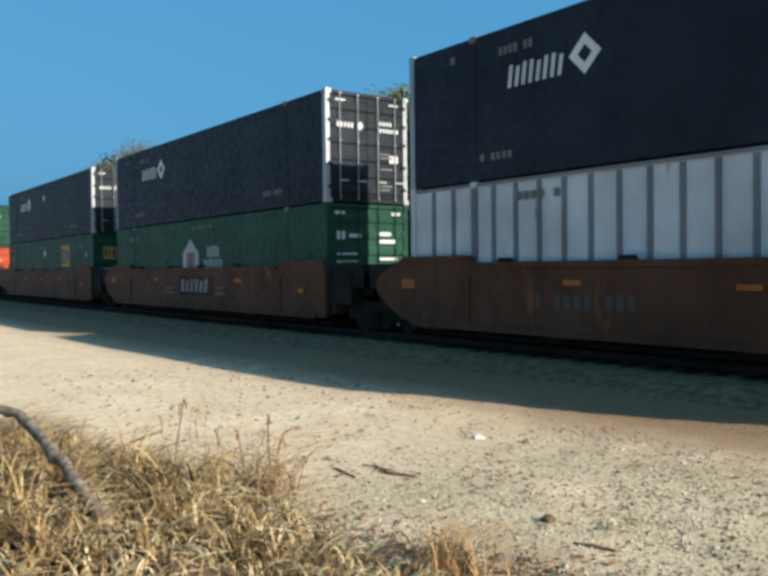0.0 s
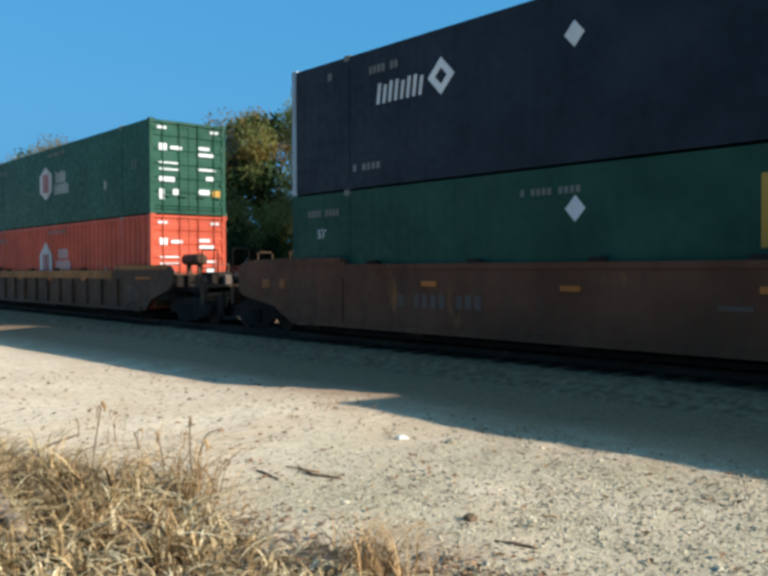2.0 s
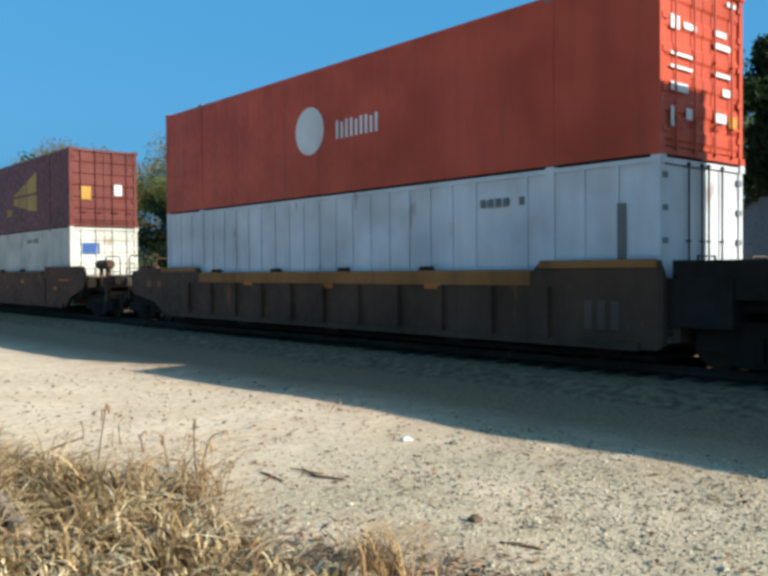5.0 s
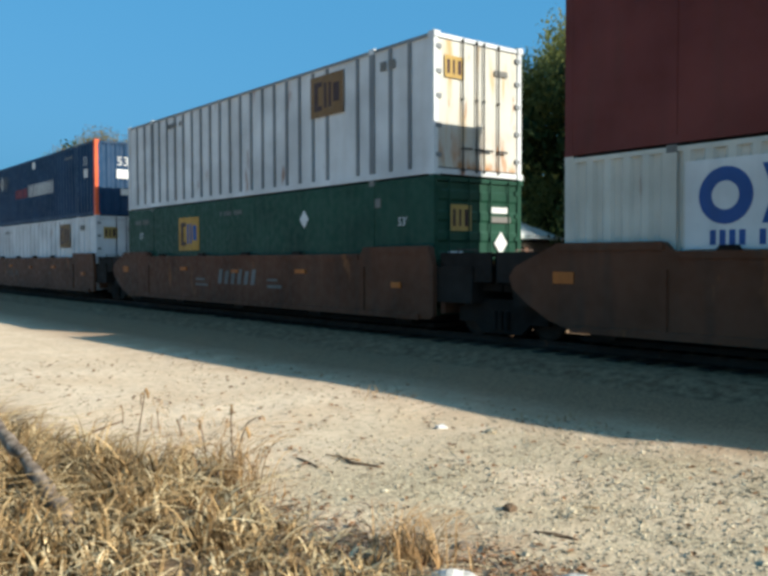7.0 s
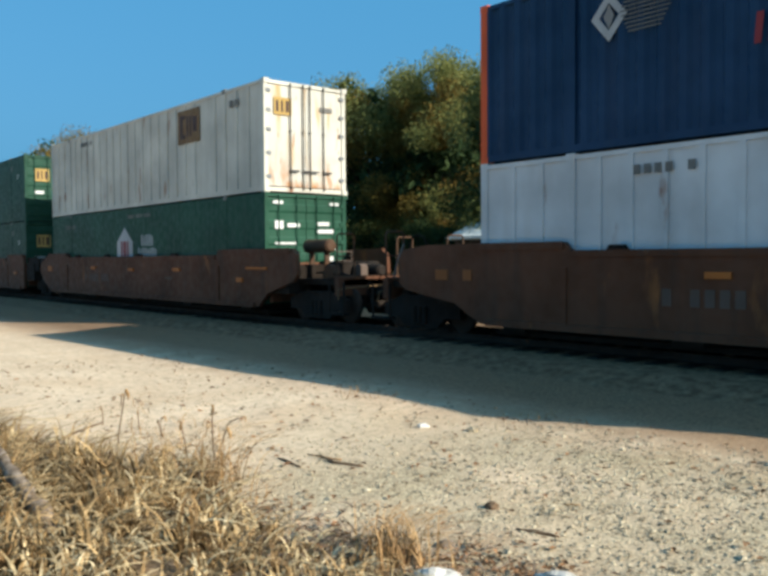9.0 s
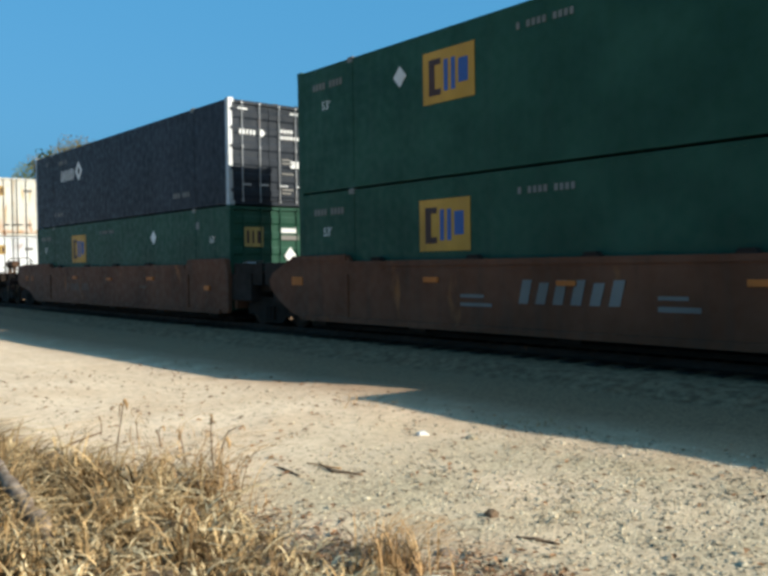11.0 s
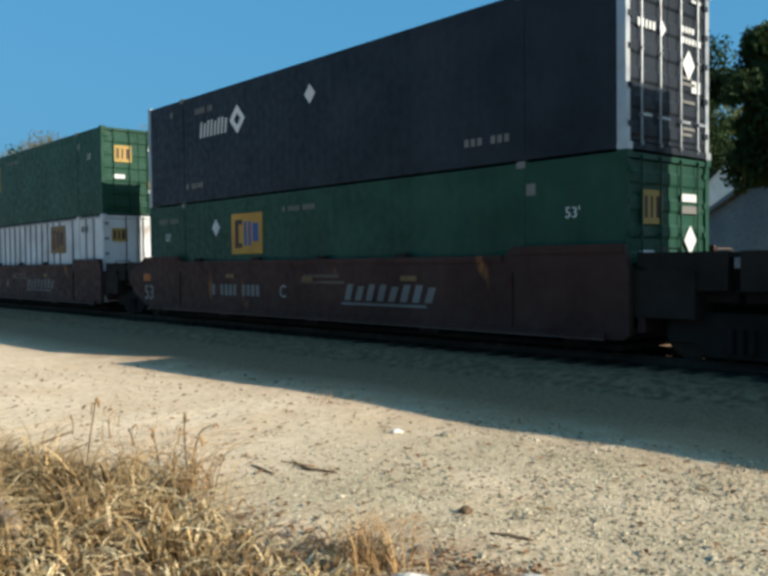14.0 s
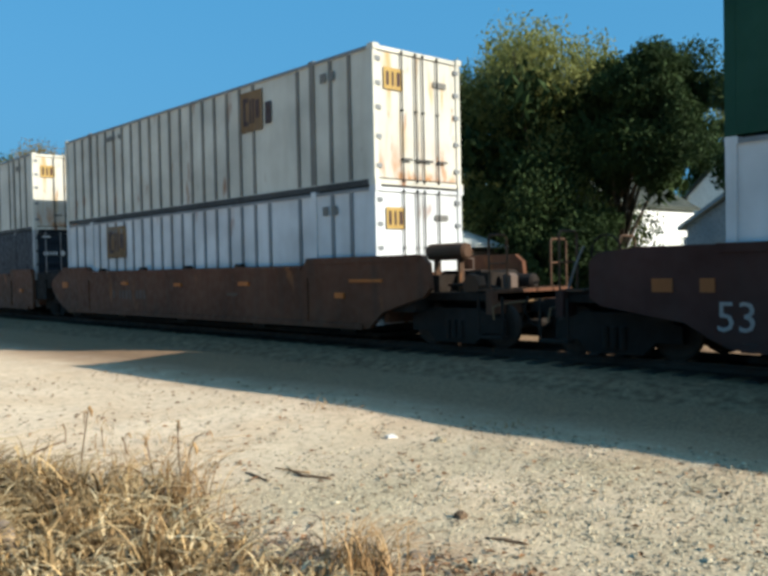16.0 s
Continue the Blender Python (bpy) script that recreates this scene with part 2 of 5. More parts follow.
BARK = mottled("bark", (0.05, 0.038, 0.028), (0.12, 0.095, 0.07), 5.0, 0.95, 0.03, 18.0)
# olive also paints the sunlit crown tops, dark the shaded parts of crowns
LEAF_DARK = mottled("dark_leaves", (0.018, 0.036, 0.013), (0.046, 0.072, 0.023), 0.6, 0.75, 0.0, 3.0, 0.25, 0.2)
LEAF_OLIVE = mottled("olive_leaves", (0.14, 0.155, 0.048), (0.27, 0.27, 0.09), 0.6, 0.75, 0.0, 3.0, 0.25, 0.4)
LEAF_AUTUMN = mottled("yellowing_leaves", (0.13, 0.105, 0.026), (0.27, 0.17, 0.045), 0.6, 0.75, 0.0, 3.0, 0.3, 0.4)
SIDING = mottled("white_siding", (0.72, 0.72, 0.70), (0.82, 0.82, 0.80), 1.2, 0.6, 0.002, 12.0)
BLUE_SIDING = mottled("blue_grey_siding", (0.19, 0.27, 0.32), (0.25, 0.33, 0.38), 1.2, 0.6, 0.002, 12.0)
DARK_SIDING = mottled("dark_board_siding", (0.06, 0.05, 0.04), (0.12, 0.10, 0.08), 1.5, 0.8, 0.004, 12.0)
SHINGLE = mottled("dark_shingles", (0.035, 0.042, 0.036), (0.075, 0.08, 0.07), 2.0, 0.9, 0.01, 14.0)
PALE_ROOF = mottled("pale_metal_roof", (0.56, 0.58, 0.54), (0.70, 0.71, 0.66), 1.0, 0.9, 0.002, 8.0)
WINDOW_GLASS, gnt, gb = node_material("window_glass")
gb.inputs["Base Color"].default_value, gb.inputs["Roughness"].default_value = (0.02, 0.025, 0.03, 1), 0.08


# ---- shapes ----
class Shape:
    """Boxes, prisms and tubes gathered into one mesh."""

    def __init__(self):
        self.v, self.f = [], []

    def add(self, verts, faces):
        n = len(self.v)
        self.v += [tuple(p) for p in verts]
        self.f += [tuple(i + n for i in face) for face in faces]
        return self

    def box(self, x0, y0, z0, x1, y1, z1):
        return self.add([(x, y, z) for x in (x0, x1) for y in (y0, y1) for z in (z0, z1)],
                        [(0, 1, 3, 2), (4, 6, 7, 5), (0, 4, 5, 1), (2, 3, 7, 6), (0, 2, 6, 4), (1, 5, 7, 3)])

    def prism(self, outline, a, b, axis="y"):
        """An outline (x, z) from y = a to b, or (y, z) from x = a to b, or (x, y) or "yx" (y, x) from z = a to b."""
        def put(p, d):
            if axis == "yx":
                return (p[1], p[0], d)
            return (p[0], d, p[1]) if axis == "y" else (d, p[0], p[1]) if axis == "x" else (p[0], p[1], d)
        n = len(outline)
        return self.add([put(p, a) for p in outline] + [put(p, b) for p in outline],
                        [tuple(range(n)), tuple(range(2 * n - 1, n - 1, -1))] + [(i, i + n, (i + 1) % n + n, (i + 1) % n) for i in range(n)])

    def tube(self, points, radii, sides=8):
        """A tube along points; radii: one for each."""
        rings = []
        for k, p in enumerate(points):
            p = Vector(p)
            way = (Vector(points[min(k + 1, len(points) - 1)]) - Vector(points[max(k - 1, 0)])).normalized()
            a = way.orthogonal().normalized()
            if abs(way.z) < 0.9:
                a = way.cross(Vector((0, 0, 1))).normalized()
            b = way.cross(a)
            rings += [p + float(radii[k]) * (math.cos(q) * a + math.sin(q) * b) for q in (2 * math.pi * i / sides for i in range(sides))]
        n = len(points)
        faces = [(k * sides + i, k * sides + (i + 1) % sides, (k + 1) * sides + (i + 1) % sides, (k + 1) * sides + i) for k in range(n - 1) for i in range(sides)]
        return self.add(rings, faces + [tuple(range(sides))[::-1], tuple(range((n - 1) * sides, n * sides))])

    def rod(self, a, b, r, sides=8):
        return self.tube([a, b], [r, r], sides)

    def mesh(self, name, material, smooth=False):
        me = bpy.data.meshes.new(name)
        me.from_pydata(self.v, [], self.f)
        bm = bmesh.new()
        bm.from_mesh(me)
        bmesh.ops.recalc_face_normals(bm, faces=bm.faces)
        bm.to_mesh(me)
        bm.free()
        me.materials.append(material)
        if smooth:
            me.polygons.foreach_set("use_smooth", [True] * len(me.polygons))
        return me


def part(name, shape, material, parent=None, label="", smooth=False):
    """A mesh object from a Shape or from mesh data, under its thing."""
    if isinstance(shape, list):
        for one in shape:
            part(name, one, material, parent, label)
        return None
    me = shape.mesh(name, material, smooth) if isinstance(shape, Shape) else shape
    ob = new(name, me)
    if parent:
        ob.parent = parent
    if label:
        ob["label"] = label
    return ob


def lettered(name, text, size, material, parent, place, label=""):
    """Letters of the built-in font as a mesh; place: the pose of their lower left corner."""
    curve = bpy.data.curves.new(name, "FONT")
    curve.body, curve.size, curve.extrude, curve.resolution_u = text, size, 0.003, 2
    tmp = new("tmp", curve)
    bpy.context.view_layer.update()
    me = bpy.data.meshes.new_from_object(tmp)
    bpy.data.objects.remove(tmp)
    me.materials.clear()
    me.materials.append(material)
    ob = part(name, me, material, parent, label)
    ob.matrix_basis = place
    return ob


# ---- ground and track ----
TRACK_Y, NEAR_Y, RAIL_Z = 12.76, 11.46, 0.33
MOVERS = []


def ground_height(x, y):
    near = math.exp(-((x + 5) ** 2) / 300.0)
    h = 0.05 * noise.noise((x * 0.35, y * 0.35, 0)) + 0.018 * noise.noise((x * 1.7, y * 1.7, 3)) + 0.007 * noise.noise((x * 6, y * 6, 5))
    flat = min(1.0, max(0.0, (10.6 - y) / 1.5)) if y < 12.7 else min(1.0, max(0.0, (y - 15.2) / 3.0))
    side = min(1.0, max(0.0, (9.8 - y) / 2.2))
    away = min(1.0, max(0.0, (y - 3.8) / 2.4))
    tilt = 0.05 - 0.009 * (-3.0 - min(-3.0, max(-23.0, x)))
    return h * near * flat + tilt * away * side * side * (3 - 2 * side)


def spaced(lo, a, b, hi, step):
    mid = list(np.arange(a, b + 1e-6, step))
    out, d = [], step
    while mid[-1] + sum(out) < hi:
        d *= 1.35
        out.append(d)
    right = list(np.cumsum(out) + mid[-1])
    out, d = [], step
    while mid[0] - sum(out) > lo:
        d *= 1.35
        out.append(d)
    return list(reversed(list(mid[0] - np.cumsum(out)))) + mid + right


def build_ground():
    xs, ys = spaced(-3000, -26, 4, 3000, 0.16), spaced(-3000, -2, 17, 3000, 0.16)
    verts = [(x, y, ground_height(x, y)) for y in ys for x in xs]
    n = len(xs)
    faces = [(j * n + i, j * n + i + 1, (j + 1) * n + i + 1, (j + 1) * n + i) for j in range(len(ys) - 1) for i in range(n - 1)]
    me = bpy.data.meshes.new("ground")
    me.from_pydata(verts, [], faces)
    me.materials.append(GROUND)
    me.polygons.foreach_set("use_smooth", [True] * len(faces))
    tagged(new("ground", me), "pale sandy ground with gravel beside the railway", "ground", kind="structure")


def build_track():
    xs = spaced(-700, -60, 12, 700, 0.3)
    profile = [(-3.0, -0.06), (-2.55, 0.03), (-2.0, 0.14), (-1.5, 0.17), (-0.7, 0.165), (0.0, 0.16), (0.7, 0.165), (1.5, 0.17), (2.0, 0.14), (2.55, 0.03), (3.0, -0.06)]
    verts = [(x, TRACK_Y + dy + 0.06 * noise.noise((x * 2, dy * 3, 1)), z + 0.035 * noise.noise((x * 3, dy * 4, 2)) + 0.02 * noise.noise((x * 9, dy * 9, 4))) for x in xs for dy, z in profile]
    n = len(profile)
    faces = [(k * n + i, k * n + i + 1, (k + 1) * n + i + 1, (k + 1) * n + i) for k in range(len(xs) - 1) for i in range(n - 1)]
    me = bpy.data.meshes.new("ballast_bed")
    me.from_pydata(verts, [], faces)
    me.materials.append(BALLAST)
    bed = tagged(new("ballast_bed", me), "dark crushed-stone ballast bed under the track", "ballast", kind="structure")
    track = tagged(new("railway_track"), "worn steel rails on dark wooden sleepers", "railway track", kind="structure")
    for side in (-0.75, 0.75):
        r = Shape().prism([(-0.07, 0), (0.07, 0), (0.07, 0.012), (0.012, 0.03), (0.01, 0.11), (0.036, 0.12), (0.036, 0.15), (-0.036, 0.15), (-0.036, 0.12), (-0.01, 0.11), (-0.012, 0.03), (-0.07, 0.012)], -700, 700, "x")
        rail = part("rail", r, RAIL_STEEL, track)
        rail.location = (0, TRACK_Y + side, RAIL_Z - 0.15)
    tie = Shape().box(-0.11, -1.3, -0.12, 0.11, 1.3, 0.05).mesh("sleeper", TIE_WOOD)
    for k in range(150):
        ob = part("sleeper", tie, TIE_WOOD, track)
        ob.location = (-70 + 0.54 * k, TRACK_Y + 0.02 * math.sin(k * 7.1), 0.14)


build_ground()
build_track()

# ---- containers ----
LENGTH, WIDTH, HEIGHT = 16.15, 2.6, 2.9
SHARED = {}


def shared(key, make):
    if key not in SHARED:
        SHARED[key] = make()
    return SHARED[key]


def wavy(period, depth, x0, x1):
    """A line of trapezoid waves along x, outermost at y = 0."""
    pts, x = [], x0
    while x < x1 - 1e-6:
        for fx, fy in ((0.0, 0.0), (0.32, 0.0), (0.5, 1.0), (0.82, 1.0)):
            if x + fx * period < x1:
                pts.append((x + fx * period, fy * depth))
        x += period
    return pts + [(x1, 0.0)]


def side_sheet(style, y_out, sign):
    """A long side between rails and posts: 'fine', 'wave' or 'rib'."""
    s = Shape()
    if style == "rib":
        s.box(0.1, y_out + sign * 0.03, 0.14, LENGTH - 0.1, y_out + sign * 0.05, 2.8)
        return s
    period, depth = (0.27, 0.002) if style == "fine" else (0.36, 0.05)
    line = [(x, y_out + sign * (0.004 + d)) for x, d in wavy(period, depth, 0.1, LENGTH - 0.1)]
    for (xa, ya), (xb, yb) in zip(line, line[1:]):
        s.add([(xa, ya, 0.14), (xb, yb, 0.14), (xb, yb, 2.8), (xa, ya, 2.8)], [(0, 1, 2, 3)])
    return s


def frame_rails(y0, y1):
    """The four long rails and the four cross rails of the left end and the roof edge."""
    s = Shape()
    for ya, yb in ((y0, y0 + 0.07), (y1 - 0.07, y1)):
        s.box(0.15, ya, 0.02, LENGTH - 0.15, yb, 0.15).box(0.15, ya, 2.79, LENGTH - 0.15, yb, 2.868)
    for xa, xb in ((0.0, 0.1), (LENGTH - 0.1, LENGTH)):
        s.box(xa, y0 + 0.15, 0.02, xb, y1 - 0.15, 0.13).box(xa, y0 + 0.15, 2.78, xb, y1 - 0.15, 2.868)
    return s


def door_leaf(y0, y1, style):
    """A door leaf on the right-hand end: a sheet with its frame and, on steel boxes, level ribs."""
    x = LENGTH - 0.03
    if style == "rib":
        return Shape().prism([(x - 0.05, 0.16), (x, 0.16), (x, 2.76), (x - 0.05, 2.76)], y0, y1)
    face = []
    for k in range(6):
        z = 0.22 + k * 0.43
        face += [(x - 0.012, z), (x + 0.012, z + 0.05), (x + 0.012, z + 0.2), (x - 0.012, z + 0.25)]
    return Shape().prism([(x - 0.05, 0.16), (x - 0.012, 0.16)] + face + [(x - 0.012, 2.76), (x - 0.05, 2.76)], y0, y1)


def lock_rod(y, k=1.0):
    x = LENGTH + 0.02
    s = Shape().rod((x, y, 0.08), (x, y, 2.84), 0.017)
    for z in (0.12, 0.57, 1.6, 2.8):
        s.box(x - 0.04, y - 0.045 * k, z - 0.03 * k, x + 0.03, y + 0.045 * k, z + 0.03 * k)
    return s.box(x + 0.01, y - 0.02, 0.55, x + 0.035, y + 0.25, 0.59)


def hinge(y, z):
    return Shape().box(LENGTH - 0.03, y - 0.07, z - 0.045, LENGTH + 0.015, y + 0.07, z + 0.045)


def plate(x0, z0, x1, z1, y=-0.008):
    return Shape().box(x0, y, z0, x1, y + 0.006, z1)


def end_plate(y0, z0, y1, z1):
    return Shape().box(LENGTH + 0.0, y0, z0, LENGTH + 0.006, y1, z1)


def strokes(x0, x1, z0, z1, count, fill=0.5, y=-0.009, slant=0.0):
    """Upright bars in a row that stand for a word, each a shape of its own."""
    out, w = [], (x1 - x0) / count
    for k in range(count):
        a = x0 + k * w
        top = z1 - (0.12 * (z1 - z0) if k % 3 == 1 else 0)
        out.append(Shape().prism([(a, z0), (a + w * fill, z0), (a + w * fill + slant, top), (a + slant, top)], y, y + 0.006))
    return out


def blocks(x0, x1, z0, z1, count, seed=0, y=-0.009):
    """A short row of small blocks that stands for unreadable writing."""
    w = (x1 - x0) / count
    return [Shape().box(x0 + k * w, y, z0, x0 + k * w + w * 0.66, y + 0.006, z1) for k in range(count) if (k * 7 + seed) % 5 != 3]


def diamond(x, z, rx, rz, inner=0.0, y=-0.009):
    s = Shape()
    if not inner:
        return s.prism([(x - rx, z), (x, z - rz), (x + rx, z), (x, z + rz)], y, y + 0.006)
    o = [(x - rx, z), (x, z - rz), (x + rx, z), (x, z + rz)]
    i = [(x + (px - x) * inner, z + (pz - z) * inner) for px, pz in o]
    for k in range(4):
        n = (k + 1) % 4
        s.prism([o[k], o[n], i[n], i[k]], y, y + 0.006)
    return s


def disc(x, z, r, y=-0.009):
    return Shape().prism([(x + r * math.cos(a), z + r * math.sin(a)) for a in (2 * math.pi * k / 20 for k in range(20))], y, y + 0.006)


def container(label, colour, style, trim=None, rib=None, smooth_ends=False, blank_end=False, wide=(17,)):
    """A 53-foot box: x along it, y from its near side, z from its base."""
    root = tagged(new("shipping_container"), label, "shipping container", "containers on the train")
    trim = trim or colour
    key = colour.name + style + trim.name + (rib.name if rib else "")

    def piece(name, make, material, tag=""):
        return part(name, shared((name, key, tag), lambda: make().mesh(name, material)), material, root)

    piece("side_wall", lambda: side_sheet(style, 0.0, 1), colour, "near")
    piece("side_wall", lambda: side_sheet(style, WIDTH, -1), colour, "far")
    piece("frame_rail", lambda: frame_rails(0, WIDTH), colour)
    piece("roof", lambda: Shape().box(0.1, 0.07, 2.82, LENGTH - 0.1, WIDTH - 0.07, 2.85), colour)
    piece("floor", lambda: Shape().box(0.1, 0.07, 0.1, LENGTH - 0.1, WIDTH - 0.07, 0.16), DARK_STEEL)
    piece("end_wall", lambda: Shape().box(0.03, 0.12, 0.12, 0.07, WIDTH - 0.12, 2.8), colour)
    for x in (0.0, LENGTH - 0.16):
        for y in (0.0, WIDTH - 0.12):
            piece("corner_post", lambda x=x, y=y: Shape().box(x, y, 0.12, x + 0.16, y + 0.12, 2.78), trim, (x, y))
            for z in (0.0, 2.78):
                piece("corner_casting", lambda x=x, y=y, z=z: Shape().box(x - 0.004, y - 0.004, z, x + 0.18, y + 0.16, z + 0.122), trim, (x, y, z))
    if blank_end:
        piece("front_wall", lambda: Shape().prism([(y, LENGTH - 0.02 - d) for y, d in ((0.13 + p, q) for p, q in wavy(0.36, 0.04, 0.0, 2.34))] + [(2.47, LENGTH - 0.09), (0.13, LENGTH - 0.09)], 0.13, 2.78, "yx"), colour)
    else:
        for y0, y1 in ((0.13, 1.29), (1.31, 2.47)):
            piece("door", lambda y0=y0, y1=y1: door_leaf(y0, y1, style), STREAKED if style == "rib" and not smooth_ends else colour, (y0, smooth_ends))
        for y in (0.80, 1.20, 1.42, 1.86) if style == "rib" else (0.42, 0.98, 1.62, 2.18):
            piece("lock_rod", lambda y=y: lock_rod(y, 0.5), SEAL if style == "rib" else colour if trim is colour else trim, y)
        for y in (0.13, 2.47):
            for z in (0.4, 1.0, 1.6, 2.1, 2.6):
                piece("hinge", lambda y=y, z=z: hinge(y, z), SEAL_GREY if style == "rib" else colour, (y, z))
    # lift posts 40 feet apart
    for x in (1.98, 14.0):
        piece("lift_post", lambda x=x: Shape().box(x, -0.004, 0.15, x + 0.17, 0.03, 2.79), rib if rib and not smooth_ends else colour, (x, smooth_ends))
    for x in (1.97, 13.99):
        piece("lift_casting", lambda x=x: Shape().box(x, -0.008, 2.78, x + 0.19, 0.1, 2.9), MARK_GREY if colour is not WHITE else colour, x)
    if rib and rib is not colour:
        piece("top_rail", lambda: Shape().box(0.19, -0.006, 2.80, LENGTH - 0.19, 0.0, 2.866), SEAL_GREY)
        if rib in (RIB_TAN, RIB_GREY):
            piece("bottom_rail", lambda: Shape().box(0.19, -0.006, 0.0, LENGTH - 0.19, 0.0, 0.13), SEAL if rib is RIB_TAN else SEAL_GREY)
    if style == "rib":
        for x in [0.73, 1.37, 14.68, 15.32] + [2.57 + 0.6067 * k for k in range(19) if k not in wide]:
            piece("rib", lambda x=x: Shape().box(x, -0.0, 0.15, x + 0.1, 0.032, 2.79), rib or colour, round(x, 2))
    return root


def umax(plac=False):
    c = container("near-black navy container with pale steel corner posts, stacked on top", NAVY, "fine", STEEL)
    part("wordmark_bar", strokes(3.06, 4.5, 1.70, 2.12, 8, 0.5, slant=0.06), MARK_WHITE, c, "white wordmark bars")
    part("emblem", diamond(4.95, 1.97, 0.36, 0.36, 0.45), MARK_WHITE, c, "white open diamond emblem")
    part("marking_bar", blocks(2.83, 3.75, 2.36, 2.52, 7), MARK_GREY, c)
    part("marking_bar", blocks(2.28, 3.36, 0.38, 0.52, 7, 1), MARK_GREY, c)
    part("marking_bar", blocks(12.77, 13.88, 0.38, 0.52, 7, 2), MARK_GREY, c)
    part("marking_bar", blocks(1.4, 1.6, 2.46, 2.62, 1), MARK_GREY, c)
    if plac:
        part("placard", diamond(8.03, 2.12, 0.2, 0.22), MARK_WHITE, c, "white diamond placard")
    part("door_wordmark_bar", [end_plate(0.34 + 0.11 * k, 1.95, 0.40 + 0.11 * k, 2.08) for k in range(5)], MARK_WHITE, c)
    part("door_emblem", Shape().prism([(0.95, 2.02), (1.06, 1.9), (1.17, 2.02), (1.06, 2.14)], LENGTH, LENGTH + 0.006, "x"), MARK_WHITE, c)
    for z, n in ((2.08, 4), (1.9, 6)):
        part("door_marking", [end_plate(1.68 + 0.11 * k, z, 1.75 + 0.11 * k, z + 0.1) for k in range(n)], MARK_WHITE, c)
    for z, w in ((1.3, 0.3), (1.2, 0.4), (0.9, 0.4), (0.45, 0.4), (0.35, 0.3)):
        part("door_marking", end_plate(1.7, z, 1.7 + w, z + 0.05), MARK_GREY, c)
    part("door_marking", end_plate(2.0, 1.1, 2.28, 1.3), MARK_WHITE, c)
    part("door_marking", end_plate(0.3, 2.62, 0.6, 2.67), MARK_WHITE, c)
    part("door_marking", end_plate(2.0, 2.62, 2.3, 2.67), MARK_WHITE, c)
    if plac:
        part("door_placard", Shape().prism([(1.7, 1.55), (1.9, 1.3), (2.1, 1.55), (1.9, 1.8)], LENGTH, LENGTH + 0.007, "x"), MARK_WHITE, c)
    return c


def hub_emblem(c, x0, z0, x1, z1, house):
    """A white six-sided or house-shaped panel with two dull red uprights and a bar."""
    xm, w, h = (x0 + x1) / 2, x1 - x0, z1 - z0
    if house:
        outline = [(x0, z0), (x1, z0), (x1, z0 + 0.6 * h), (xm, z1), (x0, z0 + 0.6 * h)]
    else:
        outline = [(xm, z0), (x1, z0 + 0.25 * h), (x1, z0 + 0.75 * h), (xm, z1), (x0, z0 + 0.75 * h), (x0, z0 + 0.25 * h)]
    part("emblem", Shape().prism(outline, -0.009, -0.003), MARK_WORN, c, "worn white emblem panel")
    za, zb = z0 + (0.0 if house else 0.22) * h, z0 + (0.62 if house else 0.78) * h
    for a, b in ((0.26, 0.36), (0.42, 0.58), (0.64, 0.74)):
        part("emblem_bar", Shape().box(x0 + a * w, -0.014, za, x0 + b * w, -0.01, zb), MARK_RED, c)


def green_doors(c):
    for k, (y, z, w, h) in enumerate(((0.3, 1.95, 0.3, 0.3), (0.68, 2.0, 0.45, 0.14), (0.3, 1.55, 0.75, 0.07), (0.3, 1.35, 0.75, 0.07), (0.3, 1.0, 0.6, 0.2), (0.3, 0.45, 0.2, 0.45),
                                      (0.75, 0.6, 0.22, 0.25), (1.6, 2.05, 0.5, 0.14), (1.6, 1.85, 0.7, 0.14), (1.6, 1.4, 0.75, 0.1), (1.9, 1.1, 0.35, 0.18), (1.6, 0.65, 0.5, 0.22))):
        part("door_marking", end_plate(y, z, y + 0.85 * w, z + 0.7 * h), MARK_WHITE, c)
    part("door_marking", end_plate(2.12, 0.6, 2.4, 0.8), MARK_YELLOW, c)
    for y in (0.25, 2.05):
        part("door_marking", end_plate(y, 2.6, y + 0.3, 2.68), MARK_WHITE, c)


def hub(upper, colour=None, dx=0.0):
    colour = colour or HUB_GREEN
    shade = "green" if colour is HUB_GREEN else "red"
    c = container(f"{shade} ribbed steel container with a white house-shaped emblem", colour, "fine" if colour is HUB_GREEN else "wave")
    if upper:
        hub_emblem(c, 6.65, 0.95, 7.91, 2.21, False)
        lines = ((8.35, 9.35, 1.52, 1.93, 5), (8.21, 9.65, 1.1, 1.48, 8))
        lettered("size_number", "53'", 0.4, MARK_GREY, c, pose(14.85, -0.006, 1.45, 90))
    else:
        hub_emblem(c, 6.55 + dx, 1.05, 7.85 + dx, 2.25, True)
        lines = ((8.55, 9.5, 1.62, 1.98, 5), (8.3, 9.75, 1.2, 1.56, 8))
    for x0, x1, z0, z1, n in lines:
        part("wordmark_bar", strokes(x0 + dx, x1 + dx, z0, z1, n, 0.45), MARK_WORN, c)
    part("marking_bar", blocks(7.5, 9.3, 2.55, 2.66, 14), MARK_GREY, c)
    part("marking_bar", blocks(1.6, 2.6, 2.35, 2.5, 6, 2), MARK_GREY, c)
    part("marking", plate(12.74, 0.95, 12.9, 1.25), MARK_DIM, c)
    green_doors(c)
    return c


